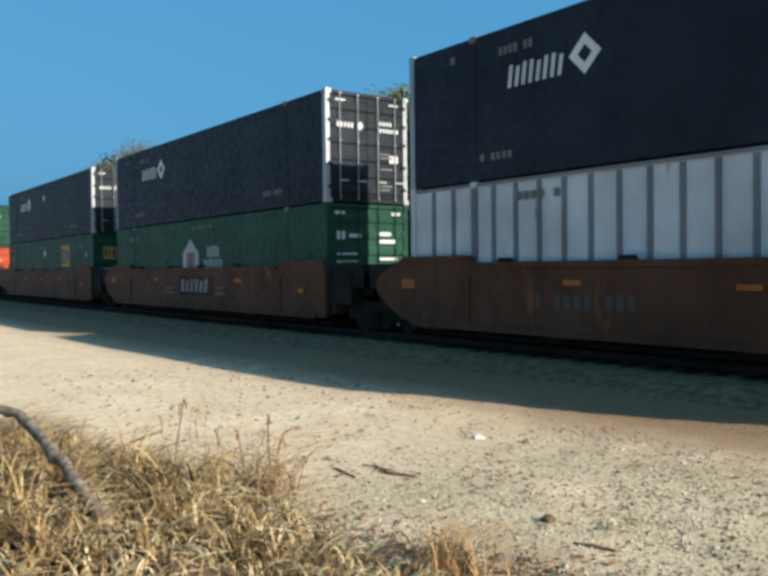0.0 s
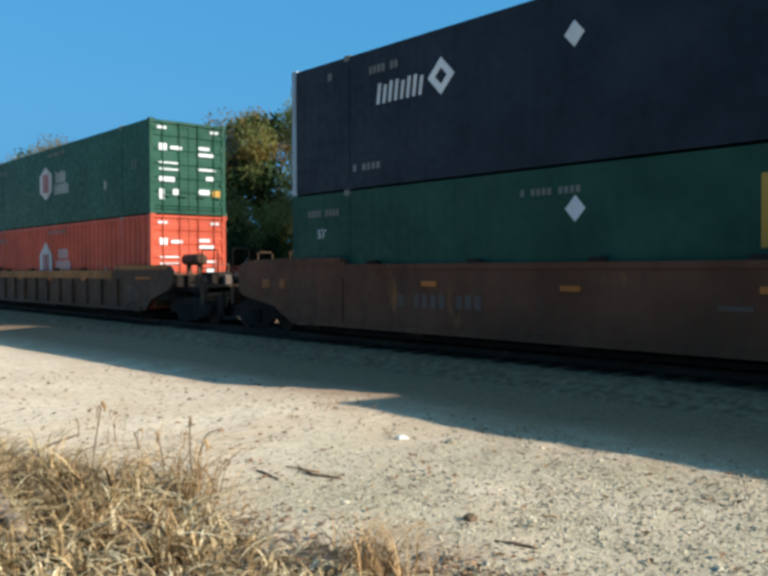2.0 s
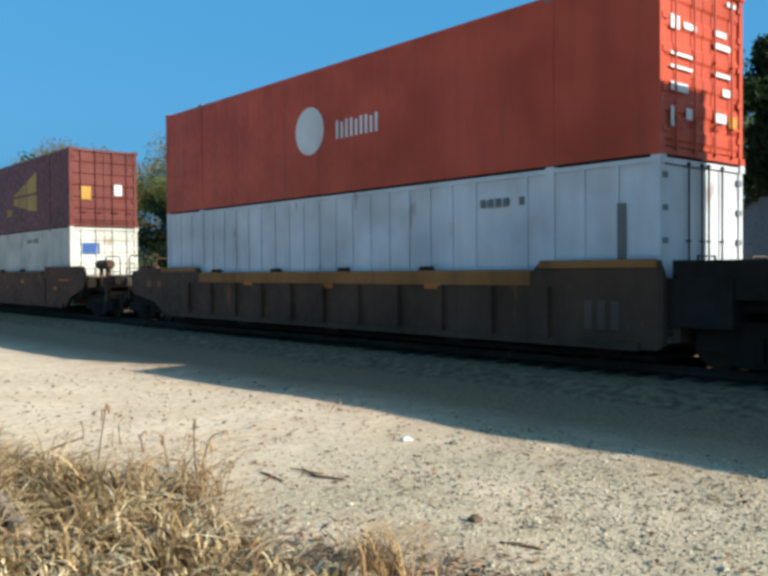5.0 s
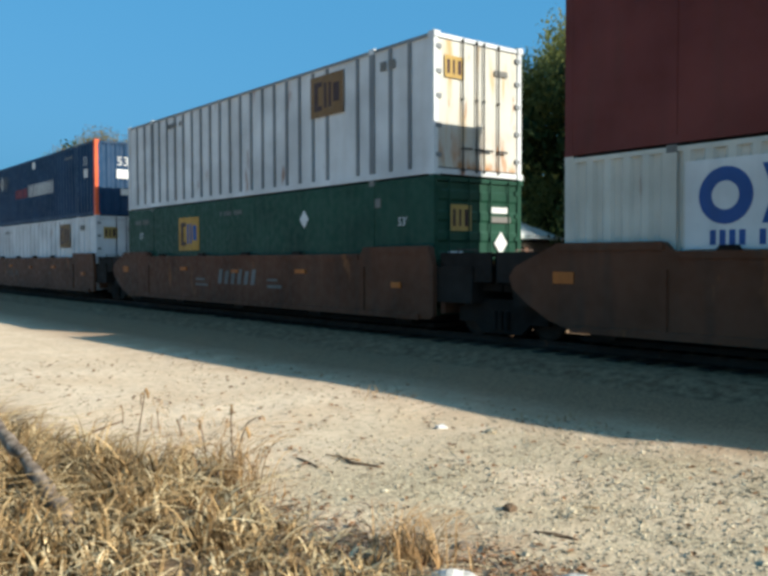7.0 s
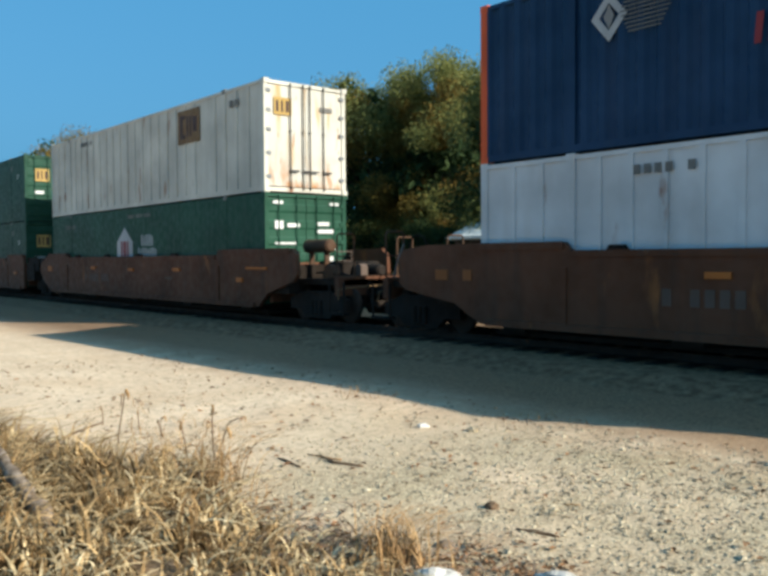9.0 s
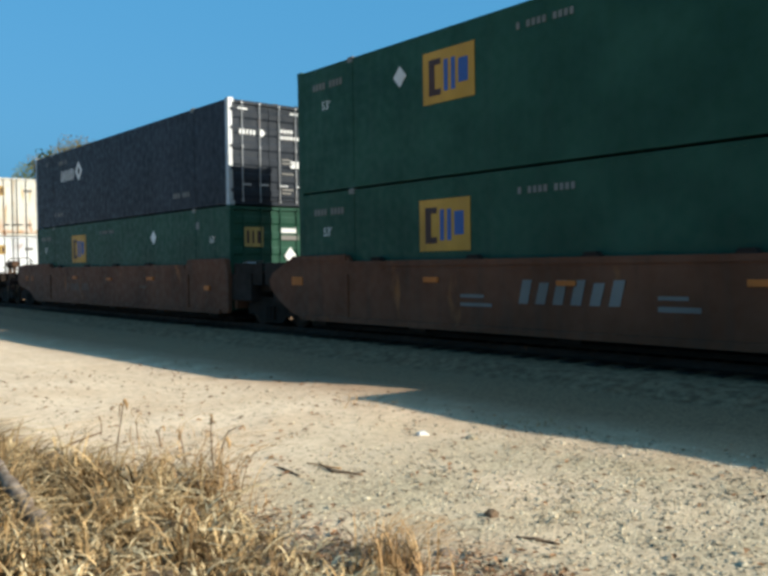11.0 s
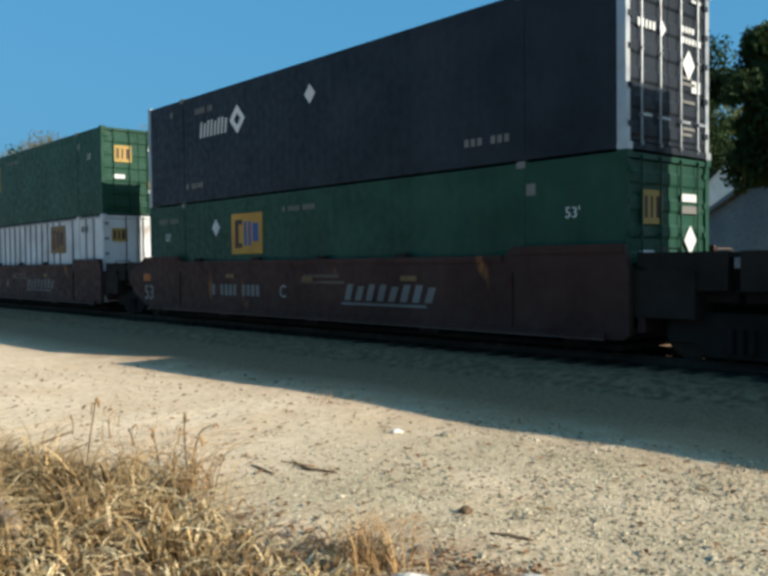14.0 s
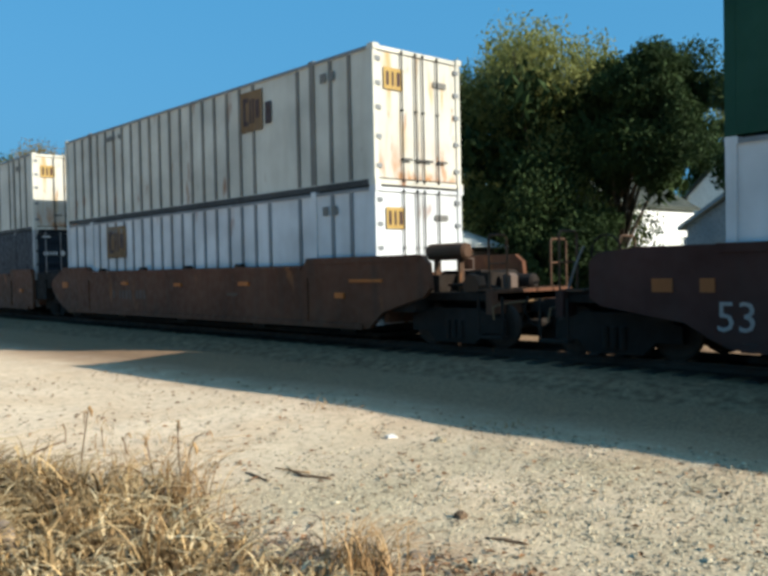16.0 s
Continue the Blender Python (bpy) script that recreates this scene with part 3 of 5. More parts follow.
def square_logo(c, x0, z0, x1, z1, faded=False):
    """A square panel with a border and three broad uprights."""
    w, h = x1 - x0, z1 - z0
    part("logo_panel", plate(x0, z0, x1, z1), MARK_TAN if faded else MARK_YELLOW, c, "faded tan logo panel" if faded else "yellow logo panel")
    a, b = MARK_BROWN, MARK_BROWN if faded else MARK_BLUE
    part("logo_bar", Shape().prism([(x0 + 0.12 * w, z0 + 0.15 * h), (x0 + 0.36 * w, z0 + 0.15 * h), (x0 + 0.36 * w, z0 + 0.27 * h), (x0 + 0.24 * w, z0 + 0.27 * h),
                                    (x0 + 0.24 * w, z1 - 0.27 * h), (x0 + 0.36 * w, z1 - 0.27 * h), (x0 + 0.36 * w, z1 - 0.15 * h), (x0 + 0.12 * w, z1 - 0.15 * h)], -0.013, -0.009), a, c)
    for u0, u1, v0, v1 in ((0.42, 0.5, 0.2, 0.8), (0.56, 0.64, 0.2, 0.8), (0.7, 0.88, 0.3, 0.75)):
        part("logo_bar", Shape().box(x0 + u0 * w, -0.013, z0 + v0 * h, x0 + u1 * w, -0.009, z0 + v1 * h), b, c)


def emp_green(logo_x=4.1, placard_x=11.33, faded=False):
    c = container("dark green container with a yellow square logo panel", EMP_GREEN, "fine")
    if logo_x is not None:
        square_logo(c, logo_x, 1.45, logo_x + 1.42, 2.47, faded)
    if placard_x is not None:
        part("placard", diamond(placard_x, 2.16, 0.2, 0.22), MARK_WHITE, c, "white diamond placard")
    lettered("size_number", "53'", 0.26, MARK_WHITE, c, pose(15.0, -0.006, 1.88, 90))
    lettered("size_number", "53'", 0.28, MARK_WHITE, c, pose(0.98, -0.006, 1.88, 90))
    part("marking_bar", blocks(0.64, 1.8, 2.36, 2.51, 9), MARK_GREY, c)
    part("marking_bar", blocks(6.9, 8.3, 2.42, 2.54, 12, 1), MARK_GREY, c)
    part("marking_bar", blocks(14.2, 14.5, 2.3, 2.5, 1), MARK_GREY, c)
    part("door_logo", end_plate(0.45, 1.75, 1.05, 2.3), PENNANT, c, "faded yellow door logo")
    part("door_logo_bar", [Shape().box(LENGTH + 0.006, a, 1.85, LENGTH + 0.01, b, 2.2) for a, b in ((0.52, 0.6), (0.7, 0.76), (0.86, 0.96))], MARK_BROWN, c)
    part("door_placard", Shape().prism([(1.75, 1.5), (1.95, 1.25), (2.15, 1.5), (1.95, 1.75)], LENGTH, LENGTH + 0.007, "x"), MARK_WHITE, c, "white diamond placard")
    for y, z, w in ((1.65, 2.15, 0.5), (1.65, 1.95, 0.6), (0.4, 1.2, 0.4), (1.6, 0.75, 0.35)):
        part("door_marking", end_plate(y, z, y + w, z + 0.13), MARK_WHITE if w < 0.6 else MARK_GREY, c)
    part("door_marking", end_plate(1.6, 0.95, 1.85, 1.12), MARK_YELLOW, c)
    return c


def emp_white(colour, rib, logo=None, faded=True, clean=False, broad=1.38):
    c = container("white ribbed container with rust-streaked doors" if not clean else "white ribbed container with clean doors", colour, "rib", None, rib, clean, wide=(17,) if broad > 1 else (16, 17))
    if logo is not None:
        square_logo(c, logo, 1.68, logo + broad, 2.66, faded)
    if broad < 1:
        part("marking", plate(logo + 1.06, 1.78, logo + 1.3, 2.3), MARK_BROWN, c, "small dark placard frame")
    part("marking_bar", blocks(3.28, 4.4, 2.45, 2.6, 6), MARK_GREY, c)
    part("marking_bar", blocks(14.4, 15.0, 2.35, 2.55, 2), MARK_GREY, c)
    part("door_logo", end_plate(0.3, 2.0, 0.85, 2.45), PENNANT, c, "faded yellow door logo")
    part("door_logo_bar", [Shape().box(LENGTH + 0.006, a, 2.08, LENGTH + 0.01, b, 2.37) for a, b in ((0.36, 0.44), (0.52, 0.58), (0.66, 0.76))], MARK_BROWN, c)
    part("door_marking", end_plate(1.75, 2.2, 2.15, 2.32), MARK_GREY, c)
    return c


def stacktrain(upper):
    c = container("deep blue corrugated container with orange corner posts", BLUE, "wave", ORANGE, blank_end=True)
    z0 = 1.18 if upper else 1.22
    part("wordmark_bar", strokes(7.39, 11.1, z0, z0 + 0.56, 18, 0.5), MARK_WHITE, c, "white wordmark bars")
    part("wordmark_bar", strokes(5.2, 7.2, z0 + 0.02, z0 + 0.45, 10, 0.5, slant=0.04), MARK_RED, c, "dull red wordmark bars")
    part("emblem", diamond(2.82, 2.1, 0.34, 0.4, 0.55), MARK_WORN, c, "worn white open diamond emblem")
    part("emblem_core", diamond(2.82, 2.1, 0.1, 0.2), MARK_DIM, c)
    part("emblem_stripe", [Shape().box(3.02 + 0.5 * abs(z - 2.1), -0.013, z, 3.95 - 0.6 * abs(z - 2.1), -0.009, z + 0.026) for z in np.arange(1.78, 2.44, 0.066)], MARK_GREY, c, "faded pinstripe")
    part("marking", plate(8.03, 2.42, 8.46, 2.72), MARK_WHITE, c)
    part("marking_bar", blocks(12.6, 13.6, 2.4, 2.5, 8), MARK_GREY, c)
    x = 14.85 if upper else 0.75
    lettered("size_number", "53", 0.46 if upper else 0.3, MARK_WHITE, c, pose(x, -0.006, 2.0, 90))
    part("marking", plate(x + 0.06, 1.5, x + 0.5, 1.84) if upper else plate(x + 0.05, 1.62, x + 0.3, 1.9), MARK_WHITE, c)
    lettered("size_number", "53", 0.5, MARK_WHITE, c, pose(LENGTH + 0.004, 0.85, 1.95, 90, 0, 90))
    part("door_marking", end_plate(0.85, 1.45, 1.4, 1.8), MARK_WHITE, c)
    part("door_marking", end_plate(1.0, 0.8, 1.3, 1.05), MARK_WHITE, c)
    part("door_marking", end_plate(2.1, 1.0, 2.16, 2.2), MARK_WHITE, c)
    return c


def maroon():
    c = container("maroon steel container with a large yellow pennant emblem", MAROON, "fine")
    s = []
    for x0, x1, a0, a1, b0, b1 in ((9.85, 10.55, 1.5, 1.72, 1.15, 1.02), (10.62, 11.5, 1.75, 1.98, 1.0, 0.9), (11.58, 12.7, 2.02, 2.3, 0.85, 0.75)):
        s.append(Shape().prism([(x0, 1.5), (x1, 1.5), (x1, a1), (x0, a0)], -0.009, -0.003))
        s.append(Shape().prism([(x0, b0), (x1, b1), (x1, 1.4), (x0, 1.4)], -0.009, -0.003))
    part("emblem_panel", s, PENNANT, c, "yellow pennant panel")
    part("marking", plate(9.03, 0.7, 9.3, 0.98), MARK_YELLOW, c)
    part("marking", plate(9.35, 0.7, 9.6, 0.98), MARK_YELLOW, c)
    part("door_marking", end_plate(0.4, 1.0, 0.8, 1.5), MARK_YELLOW, c)
    part("door_marking", end_plate(1.7, 1.2, 2.0, 1.6), MARK_WHITE, c)
    return c


def cream_box():
    c = container("off-white corrugated container with a broad blue wordmark", CREAM, "wave")
    part("wordmark_panel", plate(2.3, 1.3, 5.3, 2.62), MARK_WHITE, c)
    ring = [(2.95 + 0.42 * math.cos(a), 2.08 + 0.42 * math.sin(a)) for a in (2 * math.pi * k / 24 for k in range(24))]
    part("wordmark_block", Shape().prism(ring, -0.015, -0.009), MARK_BLUE, c, "blue wordmark disc")
    part("wordmark_block", Shape().prism([(2.95 + (x - 2.95) * 0.5, 2.08 + (z - 2.08) * 0.5) for x, z in ring], -0.018, -0.0155), MARK_WHITE, c, "white inner disc")
    part("wordmark_block", Shape().prism([(3.5, 1.66), (4.1, 1.66), (4.25, 2.05), (4.1, 2.5), (3.5, 2.5), (3.65, 2.1)], -0.015, -0.009), MARK_BLUE, c, "blue wordmark block")
    part("wordmark_block", Shape().prism([(4.35, 1.66), (5.15, 1.66), (4.95, 2.08), (5.15, 2.5), (4.35, 2.5), (4.55, 2.08)], -0.015, -0.009), MARK_BLUE, c, "blue wordmark block")
    part("marking_bar", blocks(2.71, 5.12, 1.36, 1.58, 16), MARK_BLUE, c)
    part("marking_bar", blocks(11.5, 13.0, 2.4, 2.56, 10), MARK_GREY, c)
    part("door_marking", end_plate(0.4, 1.9, 1.1, 2.3), MARK_BLUE, c)
    return c


def red_box():
    c = container("orange-red steel container with a white round emblem", RED, "fine")
    part("emblem", disc(7.2, 1.5, 0.55), MARK_WHITE, c, "white round emblem")
    part("wordmark_bar", strokes(8.2, 9.7, 1.2, 1.6, 9, 0.5), MARK_WHITE, c)
    green_doors(c)
    return c


def plain_white():
    c = container("plain white ribbed container with few markings", WHITE, "rib", None, WHITE, True)
    part("marking_bar", blocks(12.5, 13.6, 2.3, 2.45, 6), MARK_GREY, c)
    part("marking", plate(15.4, 0.5, 15.55, 2.2), MARK_GREY, c)
    return c


# ---- well cars ----
# local space: x from the left end of the boxes, y from their near side, z above the ground
def well_side(kind, left_nose, nose):
    """The outline of a side of the well; left_nose, nose: it reaches far out over the bogie at a coupler end."""
    top, raised = (1.95, 2.10) if kind != "old" else (1.84, 1.98)
    right = [(16.05, 0.62), (16.25, 0.78), (16.5, 0.97), (17.1, 1.14), (17.65, 1.28), (17.85, 1.46), (17.8, raised - 0.16), (17.6, raised)] if nose else [(16.2, 0.62), (16.3, 0.7), (16.3, 1.72), (16.2, raised)]
    if left_nose:
        left = [(2.05, raised), (-1.3, raised), (-2.0, raised - 0.08), (-2.15, raised - 0.22), (-2.15, 1.32), (-1.95, 1.2), (-1.3, 1.09), (-0.55, 0.98), (-0.16, 0.76)]
    else:
        left = [(2.05, raised), (-0.05, raised), (-0.6, 1.87), (-0.98, 1.71), (-1.14, 1.52), (-1.06, 1.3), (-0.7, 1.04), (-0.2, 0.77)]
    return [(0.15 if left_nose else 0.3, 0.62)] + right + [ (14.0, raised), (13.85, top), (2.2, top)] + left


def truck(parent, x):
    """A two-axle bogie with cast side frames."""
    cy, wz = 1.3, RAIL_Z + 0.42
    t = part("bogie", Shape().box(x - 0.2, cy - 1.05, wz - 0.1, x + 0.2, cy + 1.05, wz + 0.2), DARK_STEEL, parent, "grimy cast steel bogie")
    for side in (-1, 1):
        y = cy + side * 1.0
        outline = [(x - 1.15, wz - 0.13), (x - 0.72, wz - 0.13), (x - 0.5, wz - 0.33), (x + 0.5, wz - 0.33), (x + 0.72, wz - 0.13), (x + 1.15, wz - 0.13), (x + 1.15, wz + 0.13), (x + 0.6, wz + 0.32), (x - 0.6, wz + 0.32), (x - 1.15, wz + 0.13)]
        part("side_frame", Shape().prism(outline, y - 0.07, y + 0.07), DARK_STEEL, t)
        for k in (-0.16, 0.0, 0.16):
            part("spring", Shape().rod((x + k, y - side * 0.0 + 0.09 * side, wz - 0.25), (x + k, y + 0.09 * side, wz + 0.1), 0.06, 10), DARK_STEEL, t)
        for dx in (-0.91, 0.91):
            w = Shape()
            yw = cy + side * 0.75
            w.tube([(x + dx, yw - 0.065, wz), (x + dx, yw - 0.04, wz), (x + dx, yw + 0.04, wz), (x + dx, yw + 0.065, wz)], [0.36, 0.42, 0.42, 0.36], 24)
            w.tube([(x + dx, yw - 0.09, wz), (x + dx, yw + 0.2 * side, wz)], [0.11, 0.11], 12)
            part("wheel", w, RAIL_STEEL, t, smooth=False)
    for dx in (-0.91, 0.91):
        part("axle", Shape().rod((x + dx, cy - 0.75, wz), (x + dx, cy + 0.75, wz), 0.08), DARK_STEEL, t)


def end_fittings(parent, x_out, d):
    """Pipes, levers, chain and small castings crowded on the deck above a coupler."""
    def at(k):
        return x_out - d * k
    part("walkway", [Shape().box(min(at(0.02), at(0.5)), y, 1.40, max(at(0.02), at(0.5)), y + 0.05, 1.44) for y in np.arange(0.2, 2.4, 0.11)], CAR_RUST, parent)
    part("cut_lever", Shape().tube([(at(-0.1), 0.02, 0.9), (at(-0.06), 0.04, 1.12), (at(-0.04), 0.3, 1.16), (at(-0.06), 1.2, 1.2), (at(-0.3), 1.3, 1.22)], [0.018] * 5, 6), MARK_TAN, parent, "bent uncoupling lever")
    part("train_pipe", Shape().tube([(at(1.5), 0.55, 1.5), (at(0.9), 0.5, 1.52), (at(0.4), 0.6, 1.47), (at(0.05), 0.9, 1.3)], [0.03] * 4, 8), RAIL_STEEL, parent)
    part("train_pipe", Shape().tube([(at(1.5), 1.95, 1.62), (at(0.8), 1.9, 1.66), (at(0.3), 1.7, 1.5), (at(0.0), 1.5, 1.2)], [0.025] * 4, 8), RAIL_STEEL, parent)
    part("valve_casting", Shape().prism([(-0.16, 0), (0.16, 0), (0.2, 0.12), (0.12, 0.3), (-0.06, 0.34), (-0.2, 0.16)], 0.32, 0.56), CAR_RUST, parent, "rusty valve casting").location = (at(0.72), 0, 1.38)
    part("valve_casting", Shape().prism([(-0.1, 0), (0.1, 0), (0.1, 0.22), (0.03, 0.28), (-0.1, 0.24)], 1.0, 1.2), MARK_FAINT, parent, "rusty angle valve").location = (at(0.4), 0, 1.44)
    part("valve_casting", Shape().tube([(0, 0.75, 0.0), (0, 0.75, 0.16), (0, 0.75, 0.2)], [0.1, 0.1, 0.05], 10), MARK_TAN, parent, "round valve cap").location = (at(1.05), 0, 1.4)
    part("chain", Shape().tube([(at(0.25 - 0.5 * u), 0.8, 1.3 - 0.5 * math.sin(math.pi * u)) for u in np.linspace(0, 1, 8)], [0.02] * 8, 6), RAIL_STEEL, parent)


def end_deck(parent, paint_of, x_box, x_out, coupler):
    """The deck over a bogie, from the well's end bulkhead to the joint or the coupler."""
    d = 1 if x_out > x_box else -1
    lo, hi = min(x_box, x_out), max(x_box, x_out)
    part("end_deck", Shape().box(lo, 0.25, 1.22, hi, 2.35, 1.36).box(lo, 0.95, 1.0, hi, 1.65, 1.22), DARK_STEEL, parent)
    bx = x_box + 0.2 * d
    part("bulkhead", Shape().box(min(bx, bx + 0.12 * d), 0.0, 0.75, max(bx, bx + 0.12 * d), 2.6, 1.75), paint_of, parent)
    for y in (0.2, 1.9):
        s = Shape().rod((bx + 0.3 * d, y, 1.36), (bx + 0.3 * d, y, 2.05), 0.018).rod((bx + 0.3 * d, y + 0.5, 1.36), (bx + 0.3 * d, y + 0.5, 2.05), 0.018)
        for z in (1.55, 1.78, 2.03):
            s.rod((bx + 0.3 * d, y, z), (bx + 0.3 * d, y + 0.5, z), 0.014)
        part("grab_iron", s, MARK_FAINT, parent)
    if coupler:
        part("coupler", Shape().box(min(x_out, x_out + 0.55 * d), 1.18, 0.98, max(x_out, x_out + 0.55 * d), 1.42, 1.18)
             .box(min(x_out + 0.4 * d, x_out + 0.72 * d), 1.08, 0.92, max(x_out + 0.4 * d, x_out + 0.72 * d), 1.52, 1.24), DARK_STEEL, parent, "grimy knuckle coupler")
        part("end_sill", Shape().box(min(x_out - 0.15 * d, x_out), 0.1, 0.98, max(x_out - 0.15 * d, x_out), 2.5, 1.42), paint_of, parent)
        x = x_out - 0.08 * d
        for y0, y1, z in ((0.12, 0.62, 2.42), (1.95, 2.45, 2.36)):
            part("handrail", Shape().tube([(x, y0, 1.36), (x, y0, z - 0.05), (x, y0 + 0.05, z), (x, y1 - 0.05, z), (x, y1, z - 0.05), (x, y1, 1.36)], [0.022] * 6)
                 .rod((x, y0, 1.9), (x, y1, 1.9), 0.016), CAR_RUST, parent, "weathered handrail")
        end_fittings(parent, x_out, d)
        part("step", Shape().box(x_out - 0.3, 0.0, 0.55, x_out + 0.3, 0.18, 0.6).box(x_out - 0.3, 0.02, 0.6, x_out - 0.26, 0.06, 1.3).box(x_out + 0.26, 0.02, 0.6, x_out + 0.3, 0.06, 1.3), DARK_STEEL, parent)
        part("brake_hose", Shape().tube([(x_out, 0.95, 1.1), (x_out + 0.2 * d, 0.93, 0.8), (x_out + 0.45 * d, 0.95, 0.68), (x_out + 0.65 * d, 1.0, 0.85)], [0.025] * 4), DARK_STEEL, parent)


def well_car(kind, left_coupler, right_coupler, letter="", wordmark=1):
    """kind: 'brown', 'old' with an ochre chord and stiffeners, or 'dark' red."""
    colour = {"brown": CAR_BROWN, "old": CAR_RUST, "dark": CAR_MAROON}[kind]
    words = {"brown": "weathered brown articulated well car with orange reflectors", "old": "rusty brown well car with an ochre top chord and stiffeners",
             "dark": "dark red-brown articulated well car with white markings"}[kind]
    root = tagged(new("well_car"), words, "well car", "well cars of the train")

    def piece(name, make, material, label=""):
        return part(name, shared((name, kind, label, material.name), lambda: make().mesh(name, material)), material, root, label)

    outline = well_side(kind, left_coupler, right_coupler)
    for tag, (ya, yb) in (("near", (-0.17, -0.06)), ("far", (2.66, 2.77))):
        part("well_side", shared(("well_side", kind, tag, left_coupler, right_coupler), lambda: Shape().prism(outline, ya, yb).mesh("well_side", colour)), colour, root)
    top = 1.95 if kind != "old" else 1.84
    piece("top_chord", lambda: Shape().box(2.25, -0.20, top - (0.1 if kind != "old" else 0.26), 13.8, -0.17, top + 0.01).box(-0.05, -0.20, top + 0.03, 2.05, -0.17, top + 0.16).box(14.0, -0.20, top + 0.03, 17.55 if right_coupler else 16.2, -0.17, top + 0.16),
          CHORD if kind == "old" else colour, "top chord over the nose" if right_coupler else "")
    piece("bottom_sill", lambda: Shape().box(0.3, -0.23, 0.60, 15.9, -0.17, 0.72), colour)
    for x in (0.6, 4.0, 7.8, 11.6, 15.0):
        part("floor_beam", shared(("floor_beam", x), lambda: Shape().box(x, -0.06, 0.5, x + 0.5, 2.66, 0.67).mesh("floor_beam", DARK_STEEL)), DARK_STEEL, root)
    part("centre_sill", shared("centre_sill", lambda: Shape().box(0.2, 0.2, 0.42, 15.95, 2.4, 0.5).mesh("centre_sill", DARK_STEEL)), DARK_STEEL, root)
    for xa, xb in ((-1.15, 0.62), (15.7, 17.3)):
        part("end_skirt", shared(("end_skirt", xa), lambda: Shape().box(xa, -0.05, 0.98, xb, 2.65, 1.7).mesh("end_skirt", DARK_STEEL)), DARK_STEEL, root)
    xs = np.arange(1.6, 15.0, 1.25) if kind == "old" else (2.0, 13.9)
    for k, x in enumerate(xs):
        part("stiffener", shared(("stiffener", kind, k), lambda: Shape().prism([(x, 0.72), (x + 0.12, 0.72), (x + 0.12, top - 0.28), (x, top - 0.28)], -0.26 if kind == "old" else -0.2, -0.17).mesh("stiffener", colour)), colour, root)
    for x in (2.9, 5.75, 8.4, 11.0):
        part("lug", shared(("lug", kind, x), lambda: Shape().prism([(x, top), (x + 0.36, top), (x + 0.3, top + 0.09), (x + 0.06, top + 0.09)], -0.19, -0.06).mesh("lug", DARK_STEEL)), DARK_STEEL, root)
    # markings
    for k, (x0, x1, z0, z1) in enumerate(((15.0, 15.3, 1.24, 1.36), (4.6, 5.0, 1.52, 1.62), (11.2, 11.65, 1.5, 1.6), (7.9, 8.3, 1.48, 1.57))):
        if k == 0 and kind != "brown":
            continue
        piece("reflector", lambda: Shape().box(x0, -0.212, z0, x1, -0.203 if kind == "old" else -0.172, z1), MARK_TAN if kind == "dark" else MARK_ORANGE, ("orange reflector panel", "orange reflector strip", "orange reflector bar", "orange reflector patch")[k])
    if right_coupler:
        part("reflector", Shape().box(15.5, -0.212, 1.58, 16.5, -0.172, 1.64), MARK_ORANGE, root, "long thin orange reflector")
    for xa, xb in ((-1.05, -0.72), (-0.3, -0.08)) if left_coupler else ((-0.1, 0.34),):
        part("reflector", Shape().box(xa, -0.19, 1.42, xb, -0.172, 1.62), MARK_DULL if left_coupler else MARK_ORANGE, root, "dull orange reflector on the nose")
    if kind == "brown" and wordmark:
        if wordmark > 1:
            part("wordmark_panel", Shape().box(6.85, -0.1775, 1.06, 9.6, -0.172, 1.68), CAR_MAROON, root, "dark repainted panel")
        part("wordmark_bar", strokes(7.05, 9.3, 1.16, 1.58, 6, 0.55, y=-0.184, slant=0.1), MARK_DIM if wordmark > 1 else MARK_GREY, root, "faded grey wordmark bar")
        part("marking", [Shape().box(x0, -0.178, z0, x1, -0.172, z1) for x0, x1, z0, z1 in ((5.6, 6.4, 1.08, 1.14), (5.6, 6.2, 1.24, 1.3), (9.8, 10.5, 1.1, 1.18), (9.8, 10.3, 1.28, 1.34))], MARK_GREY, root)
    elif kind == "brown":
        part("marking_bar", blocks(3.9, 6.2, 1.1, 1.36, 10, 1, -0.178), MARK_FAINT, root)
        part("marking", Shape().box(10.6, -0.178, 1.25, 11.1, -0.172, 1.32), MARK_FAINT, root)
    elif kind == "old":
        part("marking", [Shape().box(x, -0.178, 0.9, x + 0.14, -0.172, 1.35) for x in (14.9, 15.15, 15.4)], MARK_FAINT, root)
    else:
        lettered("size_number", "53", 0.6, MARK_DIM, root, pose(-0.08, -0.176, 0.88, 90))
        part("marking_bar", blocks(3.87, 6.17, 1.08, 1.36, 11, 1, -0.178), MARK_GREY, root)
        part("wordmark_bar", strokes(9.4, 12.2, 1.08, 1.42, 8, 0.55, y=-0.18, slant=0.12), MARK_GREY, root, "faded white slanted wordmark bar")
        part("wordmark_line", Shape().box(9.3, -0.18, 0.98, 11.9, -0.174, 1.03), MARK_GREY, root)
        part("sill_edge", Shape().box(1.0, -0.236, 0.612, 15.9, -0.231, 0.628), MARK_FAINT, root, "pale worn sill edge")
